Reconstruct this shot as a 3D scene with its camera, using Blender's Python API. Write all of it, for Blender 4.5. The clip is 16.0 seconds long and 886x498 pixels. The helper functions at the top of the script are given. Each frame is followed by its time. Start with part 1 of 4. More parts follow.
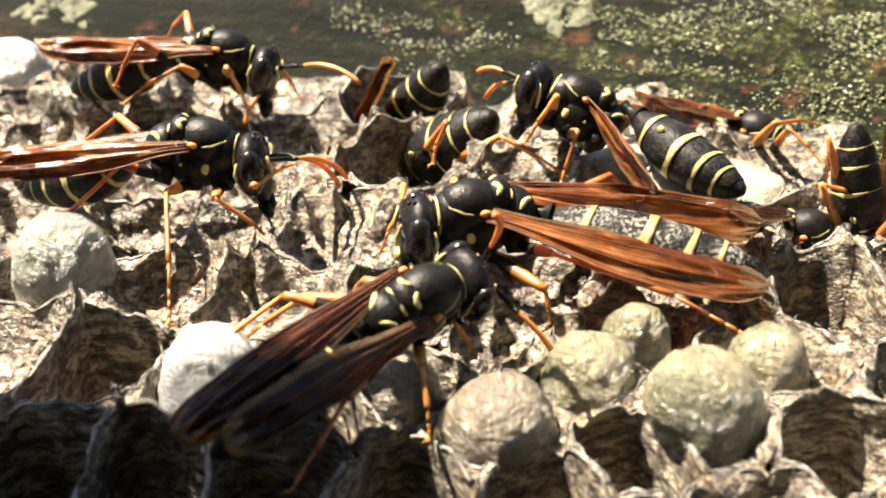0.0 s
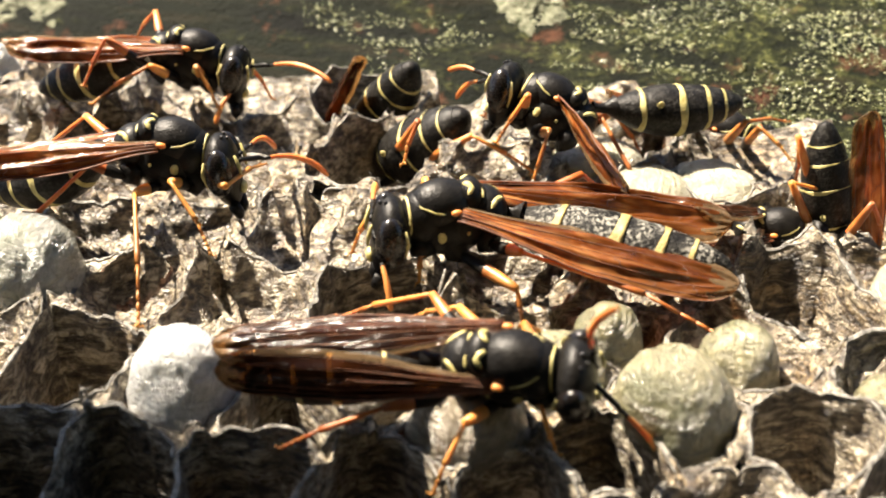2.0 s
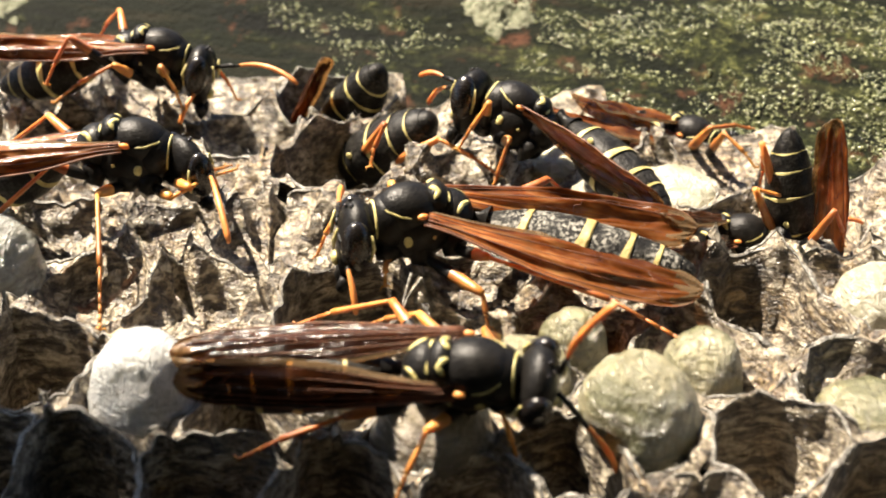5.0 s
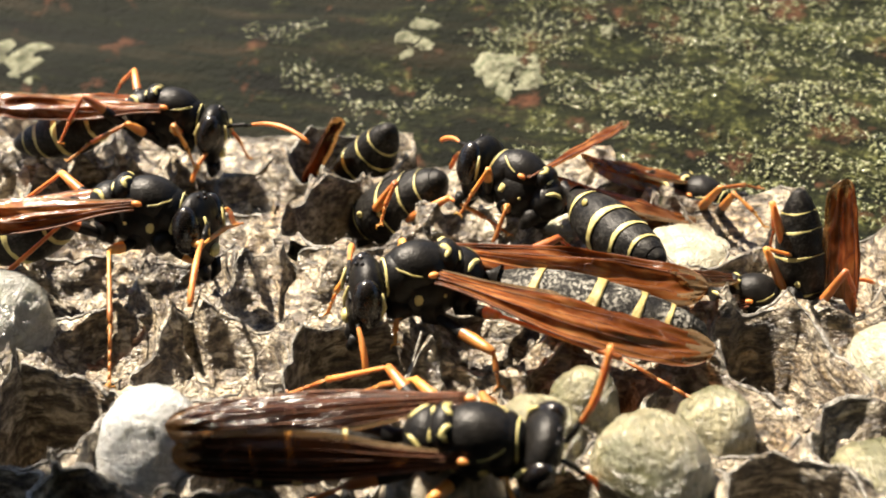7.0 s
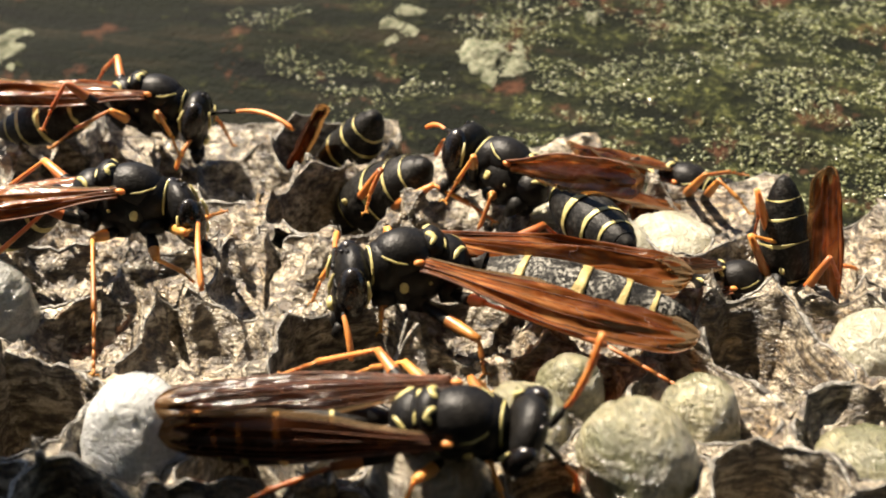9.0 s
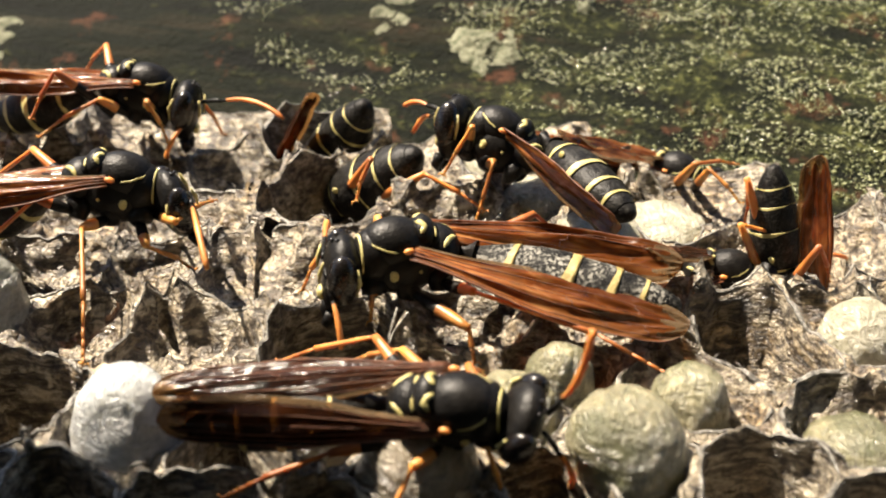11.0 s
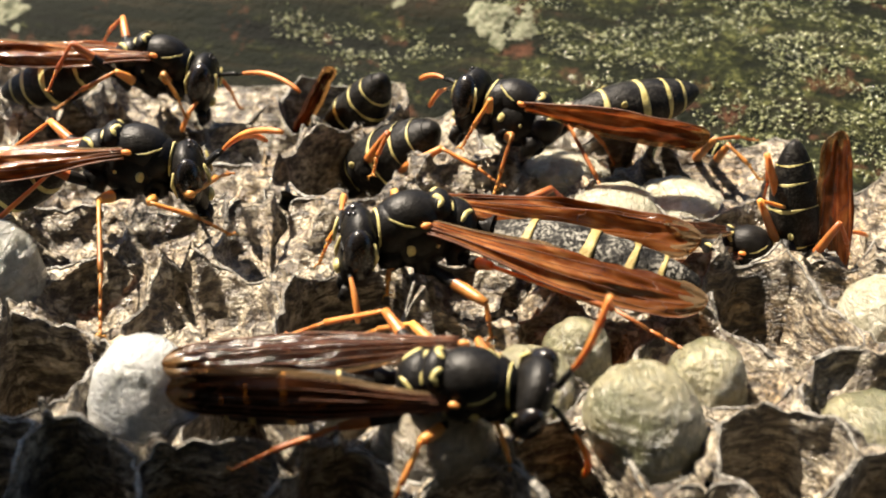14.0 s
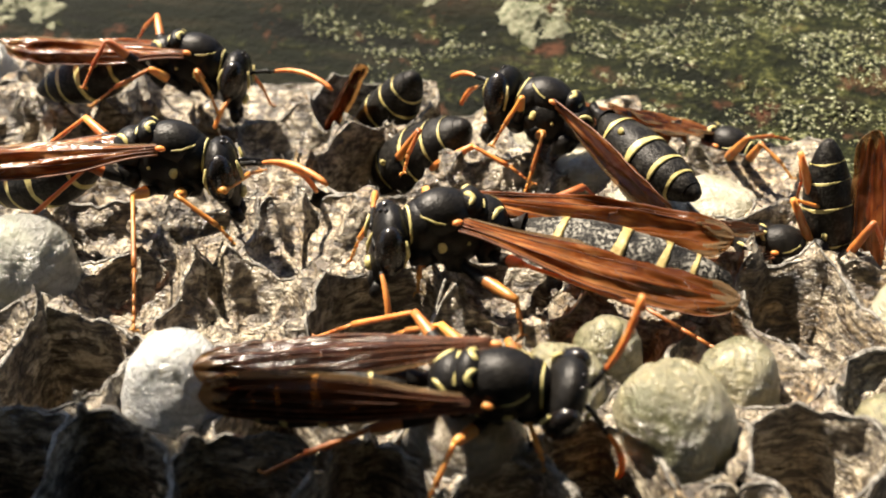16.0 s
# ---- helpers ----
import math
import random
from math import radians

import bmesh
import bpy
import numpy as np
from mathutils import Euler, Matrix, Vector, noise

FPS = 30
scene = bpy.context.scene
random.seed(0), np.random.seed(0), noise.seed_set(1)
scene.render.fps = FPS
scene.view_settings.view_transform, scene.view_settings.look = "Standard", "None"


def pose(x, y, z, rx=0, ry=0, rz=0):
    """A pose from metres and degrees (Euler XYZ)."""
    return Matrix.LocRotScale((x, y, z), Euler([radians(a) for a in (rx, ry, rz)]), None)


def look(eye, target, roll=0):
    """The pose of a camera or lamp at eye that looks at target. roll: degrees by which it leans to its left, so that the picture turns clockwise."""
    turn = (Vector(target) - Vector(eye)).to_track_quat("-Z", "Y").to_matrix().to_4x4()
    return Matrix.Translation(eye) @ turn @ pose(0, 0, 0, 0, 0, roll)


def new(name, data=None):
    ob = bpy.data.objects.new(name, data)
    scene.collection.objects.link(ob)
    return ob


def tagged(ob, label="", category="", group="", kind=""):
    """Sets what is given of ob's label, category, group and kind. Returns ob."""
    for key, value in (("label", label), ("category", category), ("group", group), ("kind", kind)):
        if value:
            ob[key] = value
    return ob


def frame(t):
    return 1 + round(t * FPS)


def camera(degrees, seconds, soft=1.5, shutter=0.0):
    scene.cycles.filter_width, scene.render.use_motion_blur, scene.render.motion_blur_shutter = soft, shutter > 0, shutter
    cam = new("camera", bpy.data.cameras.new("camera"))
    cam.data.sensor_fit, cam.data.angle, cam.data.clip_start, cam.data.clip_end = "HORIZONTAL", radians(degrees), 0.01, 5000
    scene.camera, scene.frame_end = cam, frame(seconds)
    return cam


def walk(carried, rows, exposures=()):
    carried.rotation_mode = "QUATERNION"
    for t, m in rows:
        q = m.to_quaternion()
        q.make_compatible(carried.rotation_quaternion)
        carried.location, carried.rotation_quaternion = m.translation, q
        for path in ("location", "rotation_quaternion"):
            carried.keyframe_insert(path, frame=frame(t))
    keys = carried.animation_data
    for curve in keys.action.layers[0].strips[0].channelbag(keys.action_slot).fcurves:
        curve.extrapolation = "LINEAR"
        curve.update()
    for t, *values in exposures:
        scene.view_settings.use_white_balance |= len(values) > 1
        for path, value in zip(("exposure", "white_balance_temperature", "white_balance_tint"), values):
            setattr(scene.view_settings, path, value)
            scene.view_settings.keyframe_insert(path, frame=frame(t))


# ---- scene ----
cam = camera(43.0, 16.0, soft=1.9)
# seconds, eye in mm, then tilt, roll and yaw in degrees
PATH = [
    (0.0, -0.079, -45.321, 26.053, 58.722, 2.006, 1.709),
    (0.5, 0.027, -45.230, 26.042, 58.811, 2.060, 1.322),
    (1.0, 0.037, -45.246, 26.085, 58.843, 2.062, 1.222),
    (1.5, 0.023, -45.271, 26.077, 58.896, 2.007, 1.428),
    (2.0, 0.138, -45.149, 26.001, 58.613, 1.628, 0.545),
    (2.5, 0.266, -44.990, 25.911, 57.867, 1.162, -0.735),
    (3.0, 0.226, -45.003, 25.858, 57.482, 0.947, -1.001),
    (3.5, 0.076, -45.017, 25.944, 57.758, 0.717, -0.412),
    (4.0, 0.119, -45.014, 25.983, 58.589, 0.447, -0.716),
    (4.2, 0.199, -45.033, 26.065, 58.517, 0.342, -0.791),
    (6.3, -0.136, -44.907, 26.001, 60.561, 0.243, -0.414),
    (6.5, -0.060, -44.955, 25.985, 61.254, 0.332, -0.144),
    (7.0, -0.051, -45.030, 25.983, 61.712, 0.336, -0.343),
    (7.5, -0.077, -45.065, 25.955, 61.747, 0.406, -0.124),
    (8.0, -0.075, -45.080, 26.057, 61.796, 0.500, -0.102),
    (8.5, -0.107, -45.027, 26.023, 61.558, 0.222, -0.395),
    (9.0, -0.044, -44.951, 26.002, 61.005, 0.055, -1.033),
    (9.2, -0.074, -44.973, 26.023, 60.757, -0.128, -1.632),
    (11.3, 0.024, -44.932, 25.895, 60.440, -0.129, -1.301),
    (11.5, 0.018, -44.920, 25.853, 60.388, -0.050, -1.179),
    (12.0, -0.028, -44.942, 25.900, 60.309, 0.064, -1.019),
    (12.5, -0.108, -44.914, 25.827, 60.212, 0.033, -0.910),
    (13.0, -0.108, -44.905, 25.752, 59.336, 0.128, -0.621),
    (13.5, -0.132, -44.881, 25.694, 59.372, 0.023, -0.530),
    (14.0, -0.124, -44.865, 25.739, 59.352, -0.095, -0.632),
    (14.5, -0.130, -44.887, 25.723, 59.340, 0.033, -0.422),
    (15.0, -0.215, -44.916, 25.729, 59.317, 0.070, 0.026),
    (15.5, -0.245, -44.998, 25.771, 59.296, 0.139, 0.412),
    (16.0, -0.227, -44.959, 25.687, 59.333, 0.351, 0.794),
]
walk(cam, [(t, pose(x / 1000, y / 1000, z / 1000, rx, ry, rz)) for t, x, y, z, rx, ry, rz in PATH],
     [(0, 2.42), (1.5, 2.48), (2.5, 2.26), (3.5, 2.26), (4.2, 2.30), (6.3, 2.09), (7.5, 2.14), (8, 2.00), (9.2, 1.94), (11.3, 1.97), (12.5, 1.94), (13, 2.12), (13.5, 2.16), (14, 1.94), (15, 1.99), (16, 1.98)])
# a close-up lens: sharp on the middle wasps only
cam.data.dof.use_dof = True
cam.data.dof.focus_distance = 0.050
cam.data.dof.aperture_fstop = 92

# ---- light ----
SUN_FROM = Vector((-0.40, 0.30, 0.87)).normalized()
world = bpy.data.worlds.new("sky")
scene.world = world
world.use_nodes = True
sky = world.node_tree.nodes.new("ShaderNodeTexSky")
sky.sky_type, sky.sun_disc = "NISHITA", False
sky.sun_elevation = math.asin(SUN_FROM.z)
sky.sun_rotation = math.atan2(SUN_FROM.x, SUN_FROM.y)
world.node_tree.links.new(sky.outputs[0], world.node_tree.nodes["Background"].inputs[0])
world.node_tree.nodes["Background"].inputs[1].default_value = 0.037
sun_data = bpy.data.lights.new("sun", "SUN")
sun_data.energy, sun_data.angle, sun_data.color = 5.0, radians(0.6), (1.0, 0.87, 0.70)
sun = new("sun", sun_data)
sun.matrix_world = look(SUN_FROM, (0, 0, 0))

# ---- materials ----
MM = 0.001


class Shader:
    """A node material with a few shorthands."""

    def __init__(self, name):
        self.mat = bpy.data.materials.new(name)
        self.mat.use_nodes = True
        self.tree = self.mat.node_tree
        self.bsdf = self.tree.nodes["Principled BSDF"]
        self.out = self.tree.nodes["Material Output"]
        self.coord = self.tree.nodes.new("ShaderNodeTexCoord").outputs["Object"]

    def node(self, kind, **values):
        n = self.tree.nodes.new(kind)
        for key, value in values.items():
            n.inputs[key.replace("_", " ")].default_value = value
        return n

    def link(self, a, b):
        self.tree.links.new(a, b)

    def stretched(self, x, y, z):
        m = self.node("ShaderNodeMapping", Scale=(x, y, z))
        self.link(self.coord, m.inputs["Vector"])
        return m.outputs[0]

    def noise(self, scale, detail=4.0, rough=0.6, vector=None, distortion=0.0):
        n = self.node("ShaderNodeTexNoise", Scale=scale, Detail=detail, Roughness=rough, Distortion=distortion)
        self.link(vector or self.coord, n.inputs["Vector"])
        return n.outputs["Fac"]

    def ramp(self, fac, stops):
        n = self.node("ShaderNodeValToRGB")
        els = n.color_ramp.elements
        while len(els) < len(stops):
            els.new(0.5)
        for el, (p, c) in zip(els, stops):
            el.position, el.color = p, (*c, 1)
        self.link(fac, n.inputs[0])
        return n.outputs[0]

    def mix(self, fac, a, b, blend="MIX"):
        n = self.tree.nodes.new("ShaderNodeMix")
        n.data_type, n.blend_type = "RGBA", blend
        for value, socket in ((fac, n.inputs[0]), (a, n.inputs[6]), (b, n.inputs[7])):
            if isinstance(value, (int, float)):
                socket.default_value = value
            elif isinstance(value, tuple):
                socket.default_value = (*value, 1)
            else:
                self.link(value, socket)
        return n.outputs[2]

    def bump(self, height, depth_mm, strength=0.6):
        n = self.node("ShaderNodeBump", Strength=strength, Distance=depth_mm * MM)
        self.link(height, n.inputs["Height"])
        if self.bsdf.inputs["Normal"].links:
            self.link(self.bsdf.inputs["Normal"].links[0].from_socket, n.inputs["Normal"])
        self.link(n.outputs[0], self.bsdf.inputs["Normal"])

    def set(self, **values):
        for key, value in values.items():
            socket = self.bsdf.inputs[key.replace("_", " ")]
            if isinstance(value, (int, float)):
                socket.default_value = value
            elif isinstance(value, tuple):
                socket.default_value = (*value, 1) if len(value) == 3 and socket.type == "RGBA" else value
            else:
                self.link(value, socket)
        return self


def paper_material():
    s = Shader("nest_paper")
    # fibres laid in wavering strokes, warped at the scale of a cell
    swirl = s.node("ShaderNodeTexNoise", Scale=260, Detail=3)
    s.link(s.coord, swirl.inputs["Vector"])
    bent = s.tree.nodes.new("ShaderNodeVectorMath")
    bent.operation = "MULTIPLY_ADD"
    bent.inputs[1].default_value = (0.0013, 0.0013, 0.0013)
    s.link(swirl.outputs["Color"], bent.inputs[0])
    s.link(s.coord, bent.inputs[2])

    def strokes(x, y, z, detail, turn=(0, 0, 0)):
        m = s.node("ShaderNodeMapping", Scale=(x, y, z), Rotation=turn)
        s.link(bent.outputs[0], m.inputs["Vector"])
        return s.noise(1.0, detail, 0.62, m.outputs[0], 0.5)

    wide = strokes(420, 560, 950, 5, (0.4, 0.3, 0.2))
    fine = strokes(650, 2100, 3300, 5, (0.3, 0.2, 0.5))
    cross = strokes(1900, 560, 2300, 5, (0.2, -0.4, 0.9))
    blotch = s.noise(310, 3, 0.6)
    pits = s.noise(1700, 4, 0.7)
    c = s.mix(1.0, s.ramp(fine, [(0.42, (0.16, 0.13, 0.10)), (0.49, (0.62, 0.58, 0.51)), (0.57, (1.0, 0.97, 0.90))]),
              s.ramp(cross, [(0.41, (0.24, 0.20, 0.16)), (0.50, (0.72, 0.69, 0.63)), (0.58, (1.0, 0.98, 0.93))]), "MULTIPLY")
    c = s.mix(1.0, c, s.ramp(wide, [(0.38, (0.25, 0.215, 0.165)), (0.50, (0.47, 0.435, 0.375)), (0.62, (0.65, 0.62, 0.555))]), "MULTIPLY")
    c = s.mix(s.ramp(blotch, [(0.50, (0, 0, 0)), (0.70, (0.7, 0.7, 0.7))]), c, (0.95, 0.72, 0.40), "MULTIPLY")
    c = s.mix(s.ramp(pits, [(0.30, (0.8, 0.8, 0.8)), (0.40, (0, 0, 0))]), c, (0.025, 0.020, 0.015))
    s.set(Base_Color=c, Roughness=s.ramp(fine, [(0.35, (0.6, 0.6, 0.6)), (0.65, (0.26, 0.26, 0.26))]), Specular_IOR_Level=0.85)
    s.bump(fine, 0.30, 1.0)
    s.bump(cross, 0.30, 1.0)
    s.bump(wide, 0.5, 1.0)
    s.bump(pits, 0.30, 1.0)
    return s.mat


def rim_material():
    s = Shader("silky_rim")
    n = s.noise(1.0, 4, 0.65, s.stretched(2600, 2600, 4200), 1.0)
    s.set(Base_Color=s.ramp(n, [(0.38, (0.045, 0.04, 0.033)), (0.66, (0.27, 0.255, 0.225))]), Roughness=0.4)
    s.bump(n, 0.12, 1.0)
    return s.mat


def silk_material(name, low, high, stain, deep=0.0015):
    s = Shader(name)
    threads = s.noise(1.0, 5, 0.62, s.stretched(700, 900, 1700), 2.4)
    across = s.noise(1.0, 4, 0.6, s.stretched(2600, 800, 1000), 1.8)
    clouds = s.noise(330, 3)
    mid = tuple((a + b) / 2 for a, b in zip(low, high))
    c = s.mix(0.5, s.ramp(threads, [(0.36, low), (0.50, mid), (0.60, high)]), s.ramp(across, [(0.36, mid), (0.62, high)]))
    c = s.mix(s.ramp(clouds, [(0.44, (0, 0, 0)), (0.64, (0.8, 0.8, 0.8))]), c, stain)
    s.set(Base_Color=c, Roughness=0.38, Specular_IOR_Level=0.8, Subsurface_Weight=0.4, Subsurface_Radius=(deep, deep * 0.95, deep * 0.8), Subsurface_Scale=1.0,
          Coat_Weight=0.7, Coat_Roughness=0.14)
    s.bump(threads, 0.34, 1.0)
    s.bump(across, 0.20, 1.0)
    s.link(s.bsdf.inputs["Normal"].links[0].from_socket, s.bsdf.inputs["Coat Normal"])
    return s.mat


def shell_material(name, low, high, rough, fuzz, gloss=0.42, dust_glint=0.0):
    """Chitin: fine punctures, a short greyish pile and, as an option, pale flecks in patches: dust and hair glints put
    into the colour.
    """
    s = Shader(name)
    n = s.noise(1800, 3)
    grain = s.noise(11000, 2)
    c = s.ramp(n, [(0.3, low), (0.7, high)])
    if dust_glint:
        flecks = s.noise(5600, 4, 0.7)
        where = s.noise(900, 3, 0.6)
        c = s.mix(s.mix(1.0, s.ramp(flecks, [(0.49, (0, 0, 0)), (0.57, (dust_glint,) * 3)]), s.ramp(where, [(0.38, (0, 0, 0)), (0.56, (1, 1, 1))]), "MULTIPLY"), c, (0.36, 0.345, 0.30))
    s.set(Base_Color=c, Roughness=s.ramp(grain, [(0.3, (rough - 0.08,) * 3), (0.7, (rough + 0.15,) * 3)]))
    s.set(Specular_IOR_Level=gloss)
    s.bump(grain, fuzz, 0.8)
    s.bump(n, fuzz * 2, 0.7)
    return s.mat


def limb_material(name, low, high):
    s = Shader(name)
    n = s.noise(900, 3)
    dark = s.noise(260, 2)
    c = s.mix(s.ramp(dark, [(0.40, (0.75, 0.75, 0.75)), (0.56, (0, 0, 0))]), s.ramp(n, [(0.3, low), (0.7, high)]), (low[0] * 0.45, low[1] * 0.35, low[2] * 0.4))
    s.set(Base_Color=c, Roughness=0.44, Subsurface_Weight=0.3, Subsurface_Radius=(0.0006, 0.0003, 0.0001), Subsurface_Scale=1.0)
    s.bump(s.noise(7000, 2), 0.02)
    return s.mat


def wing_material(name, low, mid, high, clear, gloss, solid, tip_dark):
    """Folded membrane: streaks along the pleats, amber at the root, smoky towards the tip."""
    s = Shader(name)
    streak = s.noise(1.0, 4, 0.62, s.stretched(170, 1050, 1050), 1.1)
    broad = s.noise(1.0, 3, 0.55, s.stretched(460, 950, 950), 1.0)
    crumple = s.noise(1.0, 4, 0.65, s.stretched(1300, 1900, 1900), 1.4)
    place = s.node("ShaderNodeSeparateXYZ")
    s.link(s.coord, place.inputs[0])
    out = s.node("ShaderNodeMapRange")
    for name_of, value in (("From Min", -0.0015), ("From Max", -0.0092)):
        out.inputs[name_of].default_value = value
    s.link(place.outputs["X"], out.inputs["Value"])
    c = s.mix(0.5, s.ramp(streak, [(0.42, low), (0.51, mid), (0.61, high)]), s.ramp(broad, [(0.40, low), (0.52, mid), (0.66, high)]))
    far = s.mix(0.75, c, tuple(v * tip_dark for v in mid))
    c = s.mix(out.outputs[0], c, far)
    glow = s.node("ShaderNodeBsdfTranslucent")
    s.link(c, glow.inputs["Color"])
    clear_node = s.node("ShaderNodeBsdfTransparent")
    s.link(s.mix(0.45, c, (0.85, 0.55, 0.30)), clear_node.inputs["Color"])
    s.set(Base_Color=s.mix(0.35, c, (0.012, 0.005, 0.003)), Roughness=s.ramp(crumple, [(0.35, (0.24, 0.24, 0.24)), (0.65, (0.09, 0.09, 0.09))]), Specular_IOR_Level=gloss)
    s.bump(streak, 0.14, 0.9)
    s.bump(crumple, 0.05, 0.7)
    a = s.node("ShaderNodeMixShader", Fac=clear)
    s.link(glow.outputs[0], a.inputs[1])
    s.link(clear_node.outputs[0], a.inputs[2])
    b = s.node("ShaderNodeMixShader", Fac=solid)
    s.link(a.outputs[0], b.inputs[1])
    s.link(s.bsdf.outputs[0], b.inputs[2])
    s.link(b.outputs[0], s.out.inputs["Surface"])
    return s.mat


def wood_material():
    s = Shader("mossy_wood")
    grain = s.noise(1.0, 5, 0.6, s.stretched(60, 520, 520), 0.5)
    moss = s.noise(420, 5, 0.68, s.stretched(0.5, 1, 1))
    speck = s.noise(1900, 3, 0.7)
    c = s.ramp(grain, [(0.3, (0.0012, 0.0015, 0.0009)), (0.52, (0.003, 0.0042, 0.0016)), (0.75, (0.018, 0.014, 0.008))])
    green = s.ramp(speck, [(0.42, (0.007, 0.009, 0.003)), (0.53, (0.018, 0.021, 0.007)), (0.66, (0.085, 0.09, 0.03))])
    place = s.node("ShaderNodeSeparateXYZ")
    s.link(s.coord, place.inputs[0])
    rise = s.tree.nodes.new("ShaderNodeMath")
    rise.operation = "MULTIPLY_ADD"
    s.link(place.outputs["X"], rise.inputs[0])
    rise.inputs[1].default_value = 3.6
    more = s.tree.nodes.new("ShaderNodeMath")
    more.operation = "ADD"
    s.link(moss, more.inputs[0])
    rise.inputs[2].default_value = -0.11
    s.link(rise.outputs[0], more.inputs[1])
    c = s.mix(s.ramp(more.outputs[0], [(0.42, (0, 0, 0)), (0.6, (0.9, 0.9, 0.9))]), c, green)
    rust = s.noise(260, 4, 0.7)
    c = s.mix(s.ramp(rust, [(0.58, (0, 0, 0)), (0.72, (0.6, 0.6, 0.6))]), c, (0.10, 0.04, 0.022))
    s.set(Base_Color=c, Roughness=0.8, Specular_IOR_Level=0.08)
    s.bump(moss, 0.5, 0.8)
    s.bump(speck, 0.3, 1.0)
    return s.mat


PAPER, RIM = paper_material(), rim_material()
SILK_WHITE = silk_material("white_silk", (0.26, 0.265, 0.26), (0.58, 0.58, 0.565), (0.33, 0.345, 0.335), 0.0016)
# grey for the left cap, with the shade over it put into the colour
SILK_SHADE_GREY = silk_material("shaded_grey_silk", (0.11, 0.11, 0.10), (0.30, 0.30, 0.27), (0.17, 0.18, 0.12))
SILK_CREAM = silk_material("cream_silk", (0.045, 0.042, 0.021), (0.28, 0.255, 0.145), (0.058, 0.064, 0.022), 0.0010)
# lighter copy of the cream silk: sunlight on the back caps put into colour
SILK_SUNLIT = silk_material("sunlit_pale_silk", (0.15, 0.14, 0.095), (0.46, 0.43, 0.33), (0.22, 0.21, 0.13), 0.0014)
# tan silk, its colour lowered to include half shade under the front wasp
SILK_SHADE_TAN = silk_material("shaded_tan_silk", (0.050, 0.037, 0.022), (0.25, 0.215, 0.15), (0.075, 0.055, 0.028), 0.001)
BLACK = shell_material("black_shell", (0.0035, 0.0031, 0.0028), (0.0105, 0.0095, 0.0085), 0.36, 0.028, 0.16)
DOWNY = shell_material("downy_black_shell", (0.0035, 0.00315, 0.0028), (0.0100, 0.0090, 0.008), 0.38, 0.04, 0.14, 0.06)
DUSTY_GLINT = shell_material("dusty_glinting_black_shell", (0.003, 0.0027, 0.0024), (0.012, 0.011, 0.009), 0.45, 0.07, 0.12, 0.62)
EYE_BLACK = shell_material("eye_black", (0.004, 0.003, 0.003), (0.010, 0.008, 0.007), 0.20, 0.008)
YELLOW = shell_material("yellow_shell", (0.24, 0.195, 0.055), (0.56, 0.50, 0.22), 0.40, 0.02)
CREAM_BAND = shell_material("cream_band", (0.22, 0.155, 0.045), (0.44, 0.35, 0.14), 0.45, 0.05)
ORANGE = limb_material("orange_limb", (0.38, 0.114, 0.0213), (0.593, 0.258, 0.0608))
OCHRE = limb_material("ochre_limb", (0.36, 0.145, 0.026), (0.56, 0.27, 0.058))
# the palest amber streaks also paint in sunlit highlights along the folds
WING = wing_material("amber_wing", (0.045, 0.009, 0.003), (0.52, 0.15, 0.028), (1.0, 0.55, 0.21), 0.42, 1.0, 0.36, 0.34)
# smoky membrane, darkened further: the front wings' shade is put into the colour
WING_SHADE_DARK = wing_material("shaded_smoky_wing", (0.008, 0.003, 0.002), (0.040, 0.012, 0.006), (0.22, 0.066, 0.018), 0.60, 0.55, 0.34, 0.25)
MEMBRANE = wing_material("clear_wing_margin", (0.30, 0.20, 0.10), (0.45, 0.33, 0.19), (0.75, 0.62, 0.42), 0.80, 0.8, 0.22, 0.9)
VEIN = shell_material("wing_vein", (0.030, 0.010, 0.005), (0.16, 0.055, 0.02), 0.55, 0.01)
WOOD = wood_material()
LICHEN = shell_material("lichen_grain", (0.036, 0.046, 0.013), (0.26, 0.27, 0.13), 0.22, 0.02, 0.9)
PALE = shell_material("pale_lichen", (0.075, 0.085, 0.045), (0.27, 0.27, 0.19), 0.6, 0.25, 0.2)


